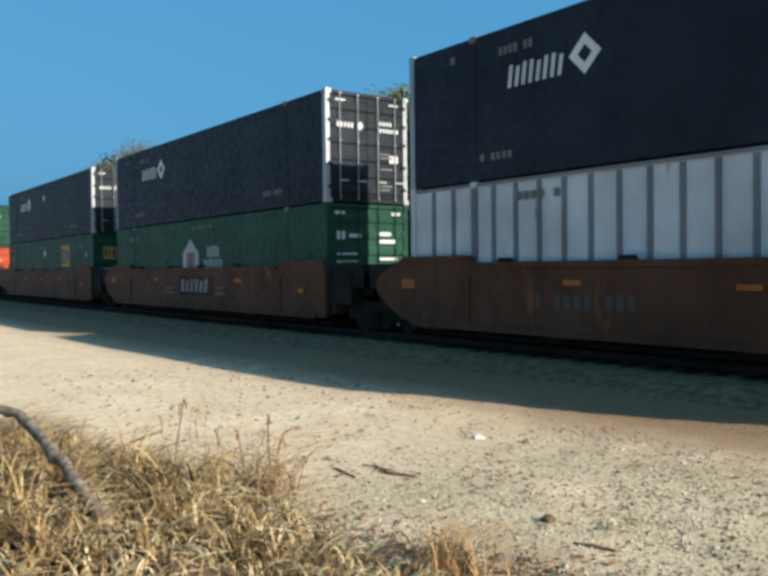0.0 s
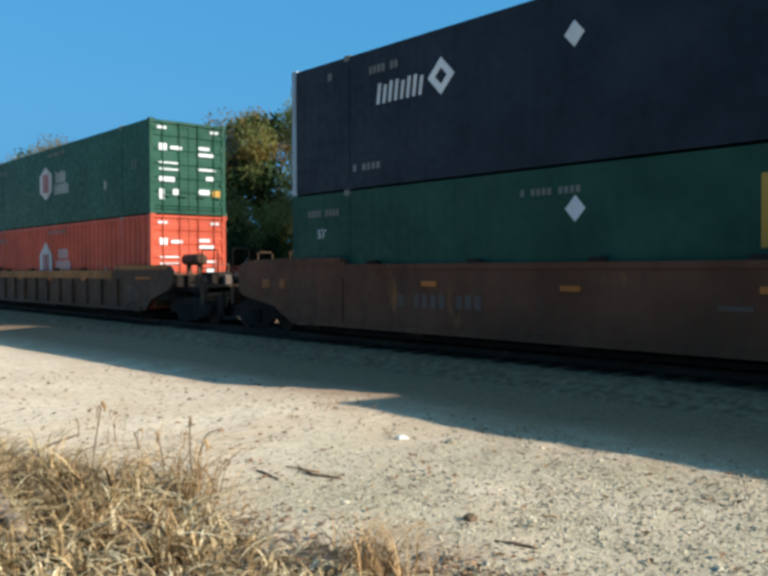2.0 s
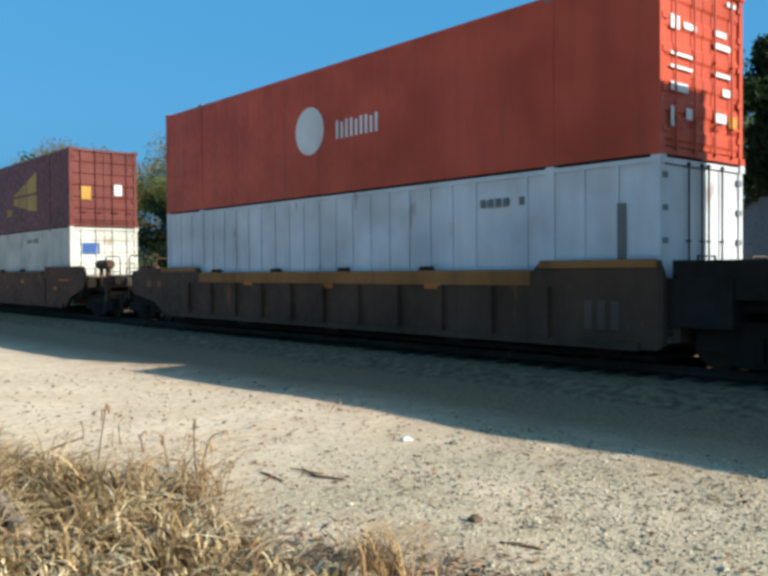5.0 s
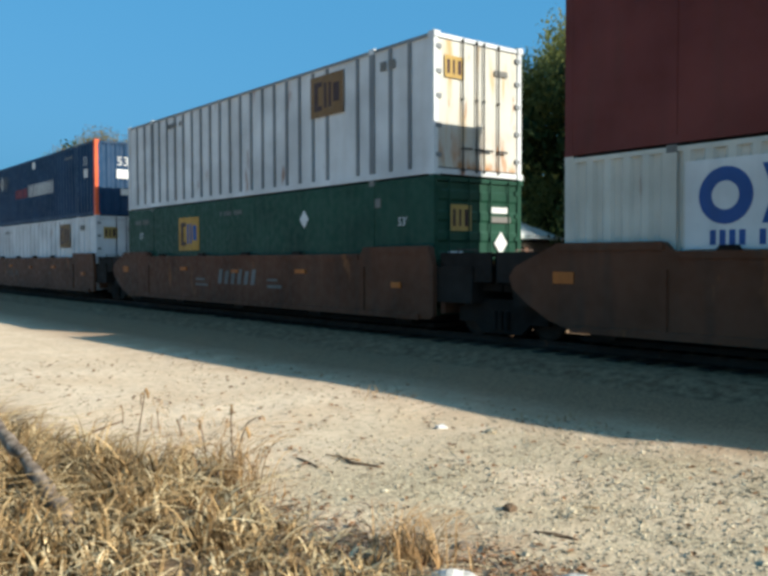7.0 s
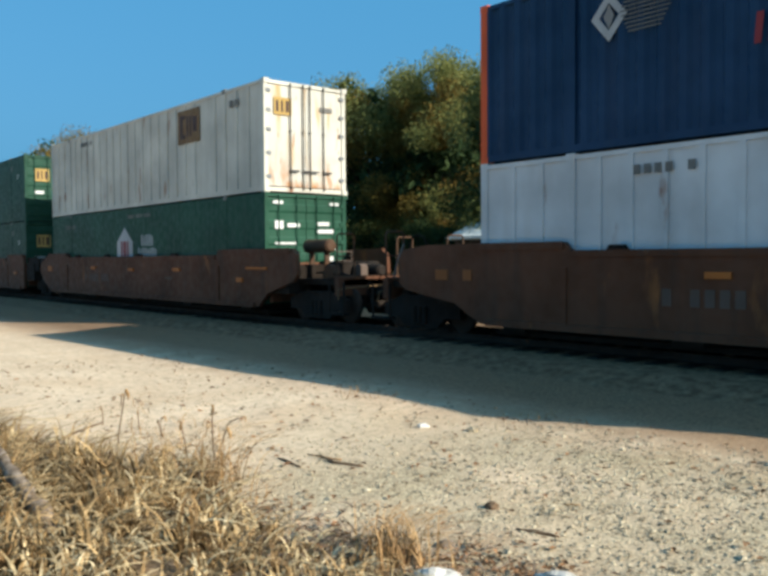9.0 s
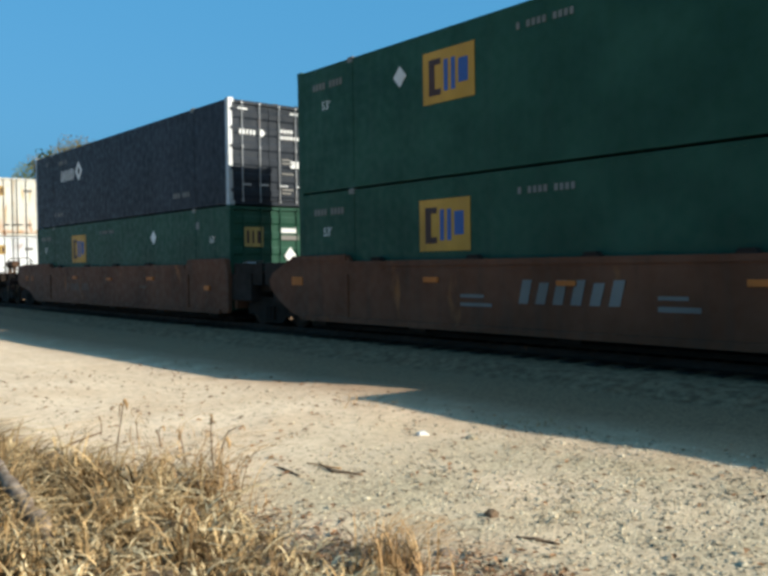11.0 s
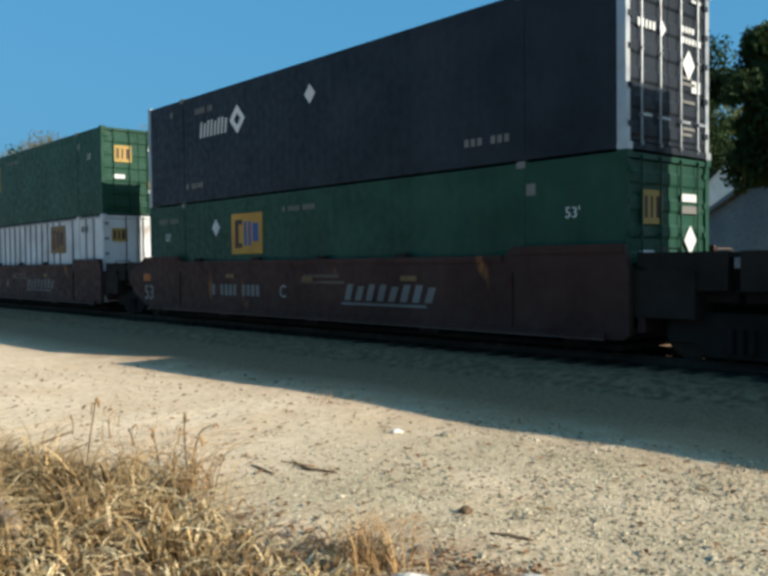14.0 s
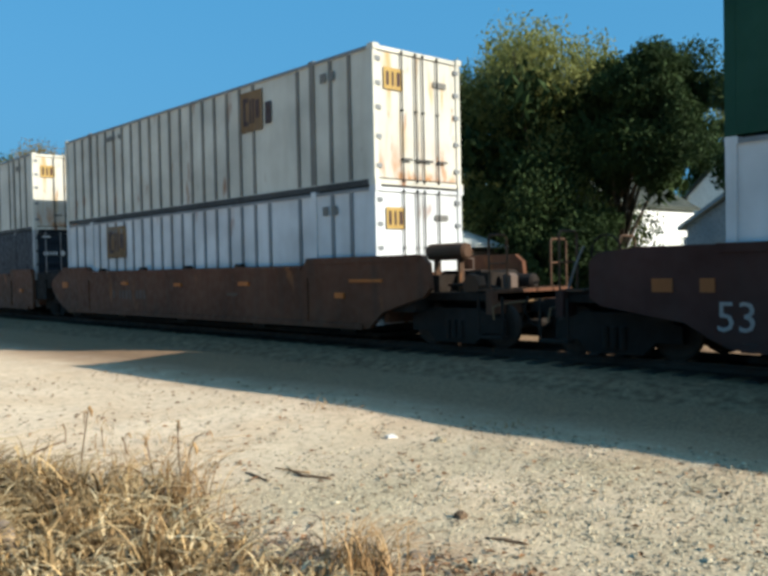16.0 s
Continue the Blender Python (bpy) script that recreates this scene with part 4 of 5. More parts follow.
        part("marking", [Shape().box(x0, -0.178, z0, x1, -0.172, z1) for x0, x1, z0, z1 in ((7.9, 9.2, 1.55, 1.62), (7.8, 9.4, 1.42, 1.48))], MARK_FAINT, root)
        if letter:
            lettered("platform_letter", letter, 0.42, MARK_DIM, root, pose(6.95, -0.176, 1.08, 90))
    for tag, joint, xa, xb in (("left", not left_coupler, -1.62, -0.36), ("right", not right_coupler, LENGTH + 0.2, LENGTH + 1.62)):
        if joint:
            part("end_platform", shared(("end_platform", tag), lambda: Shape().box(xa, 0.05, 1.88, xb, 2.55, 1.96).box(xa, 0.0, 1.4, xb, 0.05, 1.97)
                 .box(xa + 0.1, 0.3, 1.36, xa + 0.2, 0.4, 1.88).box(xb - 0.2, 0.3, 1.36, xb - 0.1, 0.4, 1.88).box(xa + 0.1, 2.2, 1.36, xa + 0.2, 2.3, 1.88).box(xb - 0.2, 2.2, 1.36, xb - 0.1, 2.3, 1.88).mesh("end_platform", DARK_STEEL)), DARK_STEEL, root)
    left, right = -3.0, LENGTH + 3.0
    end_deck(root, colour, 0.0, left if left_coupler else -1.66, left_coupler)
    end_deck(root, colour, LENGTH, right if right_coupler else LENGTH + 1.66, right_coupler)
    truck(root, -1.95 if left_coupler else -1.70)
    if right_coupler:
        truck(root, LENGTH + 1.95)
        part("air_reservoir", Shape().tube([(16.95, 0.75, 2.16), (17.0, 0.75, 2.16), (17.95, 0.75, 2.16), (18.0, 0.75, 2.16)], [0.12, 0.17, 0.17, 0.12], 16)
             .box(17.12, 0.68, 1.36, 17.18, 0.82, 2.02).box(17.77, 0.68, 1.36, 17.83, 0.82, 2.02), CAR_RUST, root, "rusty brown air reservoir")
        part("brake_valve", Shape().box(18.2, 0.5, 1.36, 18.55, 0.95, 1.75).box(18.3, 1.1, 1.36, 18.5, 1.4, 1.65), DARK_STEEL, root)
        part("equipment_box", Shape().prism([(16.8, 1.36), (18.0, 1.36), (18.0, 1.7), (17.9, 1.78), (16.9, 1.78), (16.8, 1.7)], 1.2, 2.3), DARK_STEEL, root)
        part("brake_cylinder", Shape().tube([(18.25, 1.5, 1.55), (18.3, 1.5, 1.55), (19.0, 1.5, 1.55), (19.05, 1.5, 1.55)], [0.1, 0.15, 0.15, 0.1], 12), DARK_STEEL, root)
    if left_coupler:
        part("equipment_box", Shape().prism([(-2.7, 1.36), (-1.3, 1.36), (-1.3, 1.75), (-1.4, 1.82), (-2.6, 1.82), (-2.7, 1.75)], 0.9, 2.2), DARK_STEEL, root)
        part("brake_lever", Shape().tube([(-2.9, 0.3, 1.36), (-2.75, 0.3, 1.8), (-2.6, 0.35, 2.15)], [0.025, 0.02, 0.02], 6), MARK_GREY, root)
        s = Shape()
        ring = [(-2.2 + 0.28 * math.cos(a), 0.4, 2.05 + 0.28 * math.sin(a)) for a in (2 * math.pi * k / 16 for k in range(17))]
        s.tube(ring, [0.018] * 17, 6)
        for k in range(4):
            s.rod((-2.2, 0.4, 2.05), ring[k * 4], 0.012, 6)
        part("brake_wheel", s.rod((-2.2, 0.45, 1.36), (-2.2, 0.45, 2.05), 0.03), DARK_STEEL, root, "hand brake wheel on its post")
    return root


# ---- the train, front first ----
def travel(t):
    return 18.641 * t + 0.00982 * t * t + -0.000315 * t ** 3


STARTS = [-14.72, -34.36, -53.71, -77.35, -96.98, -116.42, -140.29, -159.81, -179.28, -203.04, -222.70, -242.22, -265.87, -285.44, -305.01, -328.54, -347.89]
BASE_Z = 6.48 - 5.8


def build_train():
    top = [umax, lambda: umax(False), lambda: umax(True), lambda: hub(True), lambda: hub(True), red_box, maroon,
           lambda: emp_white(WHITE, SEAL_GREY, 11.65), lambda: stacktrain(True), lambda: emp_white(CREAM, CREAM, 11.3), lambda: emp_green(4.45, 3.74),
           umax, lambda: emp_white(GREY_WHITE, RIB_GREY, 11.83), lambda: umax(True), lambda: emp_green(4.48, 3.55),
           lambda: emp_white(CREAM, RIB_TAN, 11.2, broad=0.94), lambda: emp_white(CREAM, RIB_TAN, 4.2)]
    low = [lambda: emp_white(WHITE, SEAL_GREY), lambda: hub(False, None, 0.3), lambda: emp_green(11.12, 8.05), lambda: hub(False, RED), lambda: stacktrain(False), plain_white, cream_box,
           emp_green, lambda: emp_white(WHITE, WHITE, 11.8, True, True), lambda: hub(False), lambda: emp_green(4.3, None),
           emp_green, lambda: emp_white(WHITE, SEAL_GREY, 11.7, True, True), lambda: emp_green(4.6, 3.82), lambda: emp_white(WHITE, SEAL_GREY, 11.5, True, True),
           lambda: emp_white(WHITE, SEAL_GREY, 3.2, True, True), umax]
    kinds = ["brown"] * 3 + ["old"] * 3 + ["brown"] * 6 + ["dark"] * 3 + ["brown"] * 2
    for i, x in enumerate(STARTS):
        car = well_car(kinds[i], i % 3 == 2, i % 3 == 0, "BCA"[i - 12] if kinds[i] == "dark" else "", 2 if i == 1 else int(i in (7, 10)))
        MOVERS.append((car, x, 0.0))
        MOVERS.append((low[i](), x, BASE_Z))
        MOVERS.append((top[i](), x, BASE_Z + HEIGHT))


build_train()


# ---- trees ----
def leaves(rng, centres, radius, count, size, droop):
    """Small folded leaves in clumps round centres; arrays of vertices and faces."""
    n = len(centres) * count
    c = np.repeat(centres, count, axis=0)
    d = rng.normal(size=(n, 3))
    d /= np.linalg.norm(d, axis=1, keepdims=True)
    r = np.repeat(radius, count)[:, None] * rng.random((n, 1)) ** 0.45
    p = c + d * r * np.array([1.0, 1.0, 0.8])
    p[:, 2] -= droop * rng.random(n) * np.repeat(radius, count)
    a = rng.normal(size=(n, 3)) + np.array([0, 0, -0.4 - droop])
    a /= np.linalg.norm(a, axis=1, keepdims=True)
    b = np.cross(a, rng.normal(size=(n, 3)))
    b /= np.linalg.norm(b, axis=1, keepdims=True)
    s = size * (0.6 + 0.8 * rng.random((n, 1)))
    fold = np.cross(a, b) * s * 0.12
    v = np.stack([p - a * s, p + b * s * 0.42 + fold, p + a * s, p - b * s * 0.42 + fold], 1).reshape(-1, 3)
    return v, np.arange(4 * n).reshape(-1, 4)


def tree(seed, x, y, height, radius, base, crown_mats, label, droop=0.3, clumps=90, size=0.1, shift=0.0, count=480):
    rng = np.random.default_rng(seed)
    root = tagged(new("tree"), label, "tree", "trees behind the track")
    root.location = (x, y, 0)
    trunk = Shape()
    lean = rng.normal(size=2) * 0.25
    spine = [(lean[0] * k, lean[1] * k, height * 0.55 * k) for k in np.linspace(0, 1, 6)]
    trunk.tube(spine, [0.026 * height * (1.25 - 0.9 * k) for k in np.linspace(0, 1, 6)], 10)
    centre = np.array([0, 0, (base + height) / 2])
    half = np.array([radius, radius, (height - base) / 2])
    pts = rng.normal(size=(clumps, 3))
    pts /= np.linalg.norm(pts, axis=1, keepdims=True)
    pts = np.sign(pts) * np.abs(pts) ** 0.62
    pts = centre + pts * half * (0.4 + 0.52 * rng.random((clumps, 1)) ** 0.5)
    pts[:, 0] += shift
    pts[:, :2] *= 1.0 + 0.15 * rng.normal(size=(clumps, 1))
    for p in pts[::6]:
        s = Vector(spine[int(rng.integers(2, 5))])
        e = Vector(p)
        m = (s + e) / 2 + Vector((0, 0, 0.12 * height * rng.random()))
        trunk.tube([s, m, e], [0.008 * height, 0.005 * height, 0.002 * height], 6)
    part("trunk", trunk, BARK, root, smooth=True)
    rad = radius * (0.24 + 0.2 * rng.random(clumps))
    # higher clumps take later leaf colours; olive over dark paints in a sunlit top
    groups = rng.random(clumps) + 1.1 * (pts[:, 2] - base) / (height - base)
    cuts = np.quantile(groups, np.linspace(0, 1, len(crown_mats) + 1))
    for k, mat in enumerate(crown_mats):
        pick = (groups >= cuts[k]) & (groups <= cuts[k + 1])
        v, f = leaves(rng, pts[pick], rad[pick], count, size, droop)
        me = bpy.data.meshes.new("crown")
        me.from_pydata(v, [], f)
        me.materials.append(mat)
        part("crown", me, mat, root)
    # added core of larger dark leaves: blocks light and paints the crown's inner shade
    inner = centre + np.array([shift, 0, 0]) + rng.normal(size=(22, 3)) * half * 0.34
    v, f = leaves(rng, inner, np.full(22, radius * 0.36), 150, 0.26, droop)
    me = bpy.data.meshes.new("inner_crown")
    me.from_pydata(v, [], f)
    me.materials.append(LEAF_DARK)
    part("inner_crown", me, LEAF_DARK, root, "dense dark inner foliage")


def bush(seed, x, y, height, radius):
    """A shrub of many small leaves, dense down to the ground."""
    rng = np.random.default_rng(seed)
    root = tagged(new("bush"), "dense dark green shrub below the trees", "bush", "shrubs below the trees")
    root.location = (x, y, 0)
    stems = Shape()
    pts = rng.normal(size=(45, 3))
    pts /= np.linalg.norm(pts, axis=1, keepdims=True)
    pts = np.array([0, 0, height * 0.48]) + pts * np.array([radius, radius * 0.8, height * 0.48]) * (0.3 + 0.6 * rng.random((45, 1)))
    for p in pts[::5]:
        stems.tube([(0.1 * p[0], 0.1 * p[1], 0), (0.5 * p[0], 0.5 * p[1], 0.6 * abs(p[2])), tuple(p)], [0.05, 0.03, 0.012], 6)
    part("stem", stems, BARK, root, smooth=True)
    v, f = leaves(rng, pts, radius * (0.26 + 0.16 * rng.random(45)), 700, 0.075, 0.3)
    me = bpy.data.meshes.new("foliage")
    me.from_pydata(v, [], f)
    me.materials.append(LEAF_DARK)
    part("foliage", me, LEAF_DARK, root)


def place_trees():
    D, O, A = LEAF_DARK, LEAF_OLIVE, LEAF_AUTUMN
    for seed, az, y, h, r, base, mats, label, droop in (
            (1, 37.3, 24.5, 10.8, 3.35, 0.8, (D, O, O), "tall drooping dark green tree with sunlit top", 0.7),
            (2, 32.3, 25, 8.9, 2.1, 4.4, (D, D), "round dark green tree with bare trunk", 0.3),
            (3, 45.8, 29, 12.6, 3.2, 1.0, (A, A, O, O), "broad green tree turning yellow", 0.4),
            (4, 51.0, 28, 11.4, 3.6, 0.8, (A, A, O, O), "leafy tree with yellowing autumn leaves", 0.5),
            (5, 56.5, 29, 12.6, 3.6, 1.0, (O, O, A), "olive green tree in a row beside the track", 0.4),
            (6, 62.0, 30, 12.0, 3.6, 1.0, (D, O, A), "mixed green and yellow tree in a row", 0.4),
            (7, 66.5, 30, 12.6, 4.2, 1.0, (O, A, A), "yellowing tree far along the track", 0.4),
            (8, 70.0, 30, 14.6, 5.0, 1.0, (O, A), "yellow-green tree far along the track", 0.4),
            (9, 24.8, 45, 10.4, 3.6, 3.5, (O, O, A), "yellow-green tree behind the white house", 0.4),
            (10, 21.8, 22, 7.9, 1.5, 3.4, (D, D), "dark green tree beside the blue-grey shed", 0.3),
            (11, 35.0, 40, 9.5, 4.0, 0.8, (D, D, O), "dark green tree behind the house", 0.4),
            (12, 42.5, 42, 11.0, 4.5, 0.6, (D, D, O), "dark green tree behind the shed", 0.4)):
        a = radians(az)
        near = seed in (1, 2, 3, 4)
        tree(seed, -math.tan(a) * y, y, h, r, base, mats, label, droop, 110 if near else 80, 0.075 if near else 0.1, 1.05 if seed == 2 else 0.0, 900 if near else 420)
    # shrubs added as the dark, shaded base below the trees, covering bright walls
    for seed, az, y, h, r in ((21, 47.5, 25.5, 4.2, 2.4), (22, 43.5, 26.0, 4.6, 2.6), (23, 39.5, 24.5, 4.4, 2.4), (24, 35.4, 23.5, 5.0, 2.2), (27, 42.3, 19.0, 2.2, 1.1), (28, 39.6, 19.5, 2.4, 1.3), (25, 52.5, 26, 4.5, 2.6), (26, 58, 27, 4.5, 3.0)):
        bush(seed, -math.tan(radians(az)) * y, y, h, r)


place_trees()


# ---- houses behind the track ----
def house(label, x, y, turn, length, depth, eave, ridge, wall_mat, roof_mat, windows):
    root = tagged(new("house"), label, "house")
    root.matrix_basis = pose(x, y, 0, 0, 0, turn)
    s = Shape()
    outline = [(0, 0), (depth, 0), (depth, eave), (depth / 2, ridge - 0.12), (0, eave)]
    part("wall", s.prism(outline, 0, length, "x"), wall_mat, root)
    boards = Shape()
    for k in range(int(eave / 0.22)):
        boards.prism([(-0.03, 0.22 * k), (0.0, 0.22 * k), (0.0, 0.22 * k + 0.22), (-0.006, 0.22 * k + 0.22)], 0, length, "x")
    part("siding", boards, wall_mat, root)
    o, t = 0.2, 0.12
    slope = (ridge - eave) / (depth / 2)
    for d0, d1 in ((-o, depth / 2), (depth + o, depth / 2)):
        zz = eave - slope * o
        part("roof", Shape().prism([(d0, zz), (d1, ridge), (d1, ridge + t), (d0, zz + t)], -o, length + o, "x"), roof_mat, root)
    for wx, wz, ww, wh in windows:
        w = part("window", Shape().box(wx, -0.05, wz, wx + ww, -0.025, wz + wh), WINDOW_GLASS, root)
        part("window_frame", Shape().box(wx - 0.08, -0.07, wz - 0.08, wx, -0.02, wz + wh + 0.08).box(wx + ww, -0.07, wz - 0.08, wx + ww + 0.08, -0.02, wz + wh + 0.08)
             .box(wx, -0.07, wz - 0.08, wx + ww, -0.02, wz).box(wx, -0.07, wz + wh, wx + ww, -0.02, wz + wh + 0.08).box(wx, -0.07, wz + wh / 2 - 0.03, wx + ww, -0.03, wz + wh / 2 + 0.03), SIDING, w)
    return root


house("white clapboard house with a dark shingle roof", -17.4, 27.6, 90, 5.6, 4.6, 4.1, 5.45, SIDING, SHINGLE, ((4.6, 1.6, 0.45, 1.3),))
house("white gabled house beyond a blue-grey shed", -17.6, 38.5, 90, 5.0, 2.9, 5.0, 6.5, SIDING, SHINGLE, ())
house("blue-grey shed with a low gable roof", -9.0, 24.0, 90, 6.0, 3.8, 2.95, 4.15, BLUE_SIDING, BLUE_SIDING, ())
shed = house("low outbuilding with a pale metal hip roof", -20.3, 20.0, 0, 1.6, 2.2, 2.45, 2.5, DARK_SIDING, PALE_ROOF, ())
part("hip_roof", Shape().add([(-0.25, -0.25, 2.5), (1.85, -0.25, 2.5), (1.85, 2.45, 2.5), (-0.25, 2.45, 2.5), (-0.25, 1.1, 3.06), (1.1, 1.1, 3.06)],
                             [(0, 1, 5, 4), (1, 2, 5), (2, 3, 4, 5), (3, 0, 4), (0, 3, 2, 1)]), PALE_ROOF, shed)


# ---- foreground: grass, stones, sticks ----
def edge_of_grass(x):
    return float(np.interp(x, [-10, -9, -7.65, -7.05, -6.07, -5.06, -4.5, -3.66, -3.2], [2.5, 2.6, 2.7, 3.0, 3.25, 3.1, 3.1, 3.3, 2.9]))


def blades(rng, roots, heights, widths, bend, segments=4):
    verts, faces = [], []
    for (x, y), h, w in zip(roots, heights, widths):
        a = rng.random() * 2 * math.pi
        lean = h * bend * (0.3 + rng.random())
        side = (-math.sin(a) * w, math.cos(a) * w)
        z0 = ground_height(x, y) - 0.02
        tilt = rng.random() * 0.5
        n = len(verts)
        for k in range(segments + 1):
            u = k / segments
            cx, cy = x + math.cos(a) * lean * (u * tilt + u * u), y + math.sin(a) * lean * (u * tilt + u * u)
            cz = z0 + h * (u - 0.55 * bend * u * u * u)
            q = 1 - 0.85 * u
            verts += [(cx - side[0] * q, cy - side[1] * q, cz), (cx + side[0] * q, cy + side[1] * q, cz + 0.002)]
        faces += [(n + 2 * k, n + 2 * k + 1, n + 2 * k + 3, n + 2 * k + 2) for k in range(segments)]
    return verts, faces


def build_grass():
    rng = np.random.default_rng(5)
    roots, hs, ws = [], [], []
    while len(roots) < 9500:
        x, y = -10 + 7.0 * rng.random(), 0.4 + 3.0 * rng.random()
        inside = edge_of_grass(x) + 0.14 * noise.noise((x * 2.5, y * 2.5, 7)) - y
        if inside < 0 or (x + 4.9) * 0.62 - (y - 0.6) * 0.5 > 0.6:
            continue
        clump = 0.5 + 0.5 * noise.noise((x * 2.6, y * 2.6, 11))
        if rng.random() > 0.06 + 1.1 * max(0.0, clump - 0.28):
            continue
        fade = min(1.0, 0.3 + inside * 1.2)
        right = float(np.interp(x, [-5.6, -4.4], [1.0, 0.45]))
        roots.append((x, y))
        hs.append((0.12 + 0.62 * rng.random() ** 1.4 * (0.45 + clump)) * fade * right)
        ws.append(0.005 + 0.013 * rng.random() ** 1.5)
    v, f = blades(rng, roots, hs, ws, 0.75, 6)
    me = bpy.data.meshes.new("dry_grass")
    me.from_pydata(v, [], f)
    me.materials.append(STRAW)
    tagged(new("dry_grass", me), "tangled straw-coloured dry grass on a bank", "grass", kind="stuff")
    roots, hs, ws = [], [], []
    while len(roots) < 2600:
        x, y = -10 + 6.6 * rng.random(), 0.5 + 2.8 * rng.random()
        if y < edge_of_grass(x) - 0.1 and (x + 4.9) * 0.62 - (y - 0.6) * 0.5 < 0.5 and noise.noise((x * 2.6, y * 2.6, 11)) > -0.25:
            roots.append((x, y))
            hs.append((0.2 + 0.34 * rng.random()) * float(np.interp(x, [-5.6, -4.2], [1.0, 0.5])))
            ws.append(0.008 + 0.010 * rng.random())
    v, f = blades(rng, roots, hs, ws, 0.92, 7)
    me = bpy.data.meshes.new("bleached_grass")
    me.from_pydata(v, [], f)
    me.materials.append(STRAW_PALE)
    tagged(new("bleached_grass", me), "broad bleached grass blades curling over the bank", "grass", kind="stuff")
    roots, hs, ws = [], [], []
    for cx, cy, n, spread, h in ((-6.2, 3.25, 130, 0.25, 0.6), (-3.92, 3.3, 160, 0.17, 0.42), (-6.6, 3.2, 30, 0.4, 0.55), (-7.5, 3.1, 14, 0.5, 0.35), (-8.6, 3.3, 10, 0.5, 0.3), (-5.4, 3.3, 14, 0.25, 0.25), (-6.9, 3.2, 10, 0.3, 0.4), (-9.6, 4.3, 7, 0.12, 0.24), (-8.9, 4.3, 6, 0.1, 0.26), (-8.4, 4.4, 6, 0.1, 0.22), (-7.6, 4.1, 8, 0.2, 0.3), (-7.1, 3.8, 8, 0.15, 0.36), (-10.6, 4.4, 6, 0.15, 0.2), (-8.9, 7.0, 40, 0.3, 0.18), (-6.2, 7.4, 26, 0.3, 0.15)):
        for _ in range(n):
            roots.append((cx + spread * rng.normal(), cy + spread * 0.6 * rng.normal()))
            hs.append(h * (0.5 + 0.7 * rng.random()))
            ws.append(0.004 + 0.004 * rng.random())
    v, f = blades(rng, roots, hs, ws, 0.7, 6)
    me = bpy.data.meshes.new("dry_stalks")
    me.from_pydata(v, [], f)
    me.materials.append(STALK)
    tagged(new("dry_stalks", me), "thin brown dry weed stalks rising from sand", "weeds", kind="stuff")


def build_gravel():
    rng = np.random.default_rng(9)
    verts, faces = [], []
    octa = np.array([(1, 0, 0), (-1, 0, 0), (0, 1, 0), (0, -1, 0), (0, 0, 1), (0, 0, -1)], float)
    tris = [(0, 2, 4), (2, 1, 4), (1, 3, 4), (3, 0, 4), (2, 0, 5), (1, 2, 5), (3, 1, 5), (0, 3, 5)]
    count = 0
    while count < 24000:
        x, y = -11 + 11.5 * rng.random() ** 0.8, 2.6 + 6.8 * rng.random()
        if rng.random() > np.interp(x, [-11, -7, -4.5, 0], [0.05, 0.15, 0.8, 1.0]) * (0.55 + 0.6 * noise.noise((x * 0.9, y * 0.9, 21)) + 0.25) or y < edge_of_grass(x) - 0.2 or y > 7.0 + 0.6 * rng.random():
            continue
        s = 0.005 + 0.015 * rng.random() ** 2.6 + (0.014 if rng.random() < 0.012 else 0)
        p = octa * s * (0.6 + 0.8 * rng.random((6, 1))) * (1, 1, 0.65)
        a = rng.random() * 6.28
        p = p @ np.array([[math.cos(a), -math.sin(a), 0], [math.sin(a), math.cos(a), 0], [0, 0, 1]])
        p += (x, y, ground_height(x, y) + 0.2 * s)
        faces += [tuple(i + len(verts) for i in t) for t in tris]
        verts += [tuple(q) for q in p]
        count += 1
    me = bpy.data.meshes.new("gravel")
    me.from_pydata(verts, [], faces)
    me.materials.append(STONES)
    tagged(new("gravel", me), "loose tan and grey gravel strewn on sand", "gravel", kind="stuff")


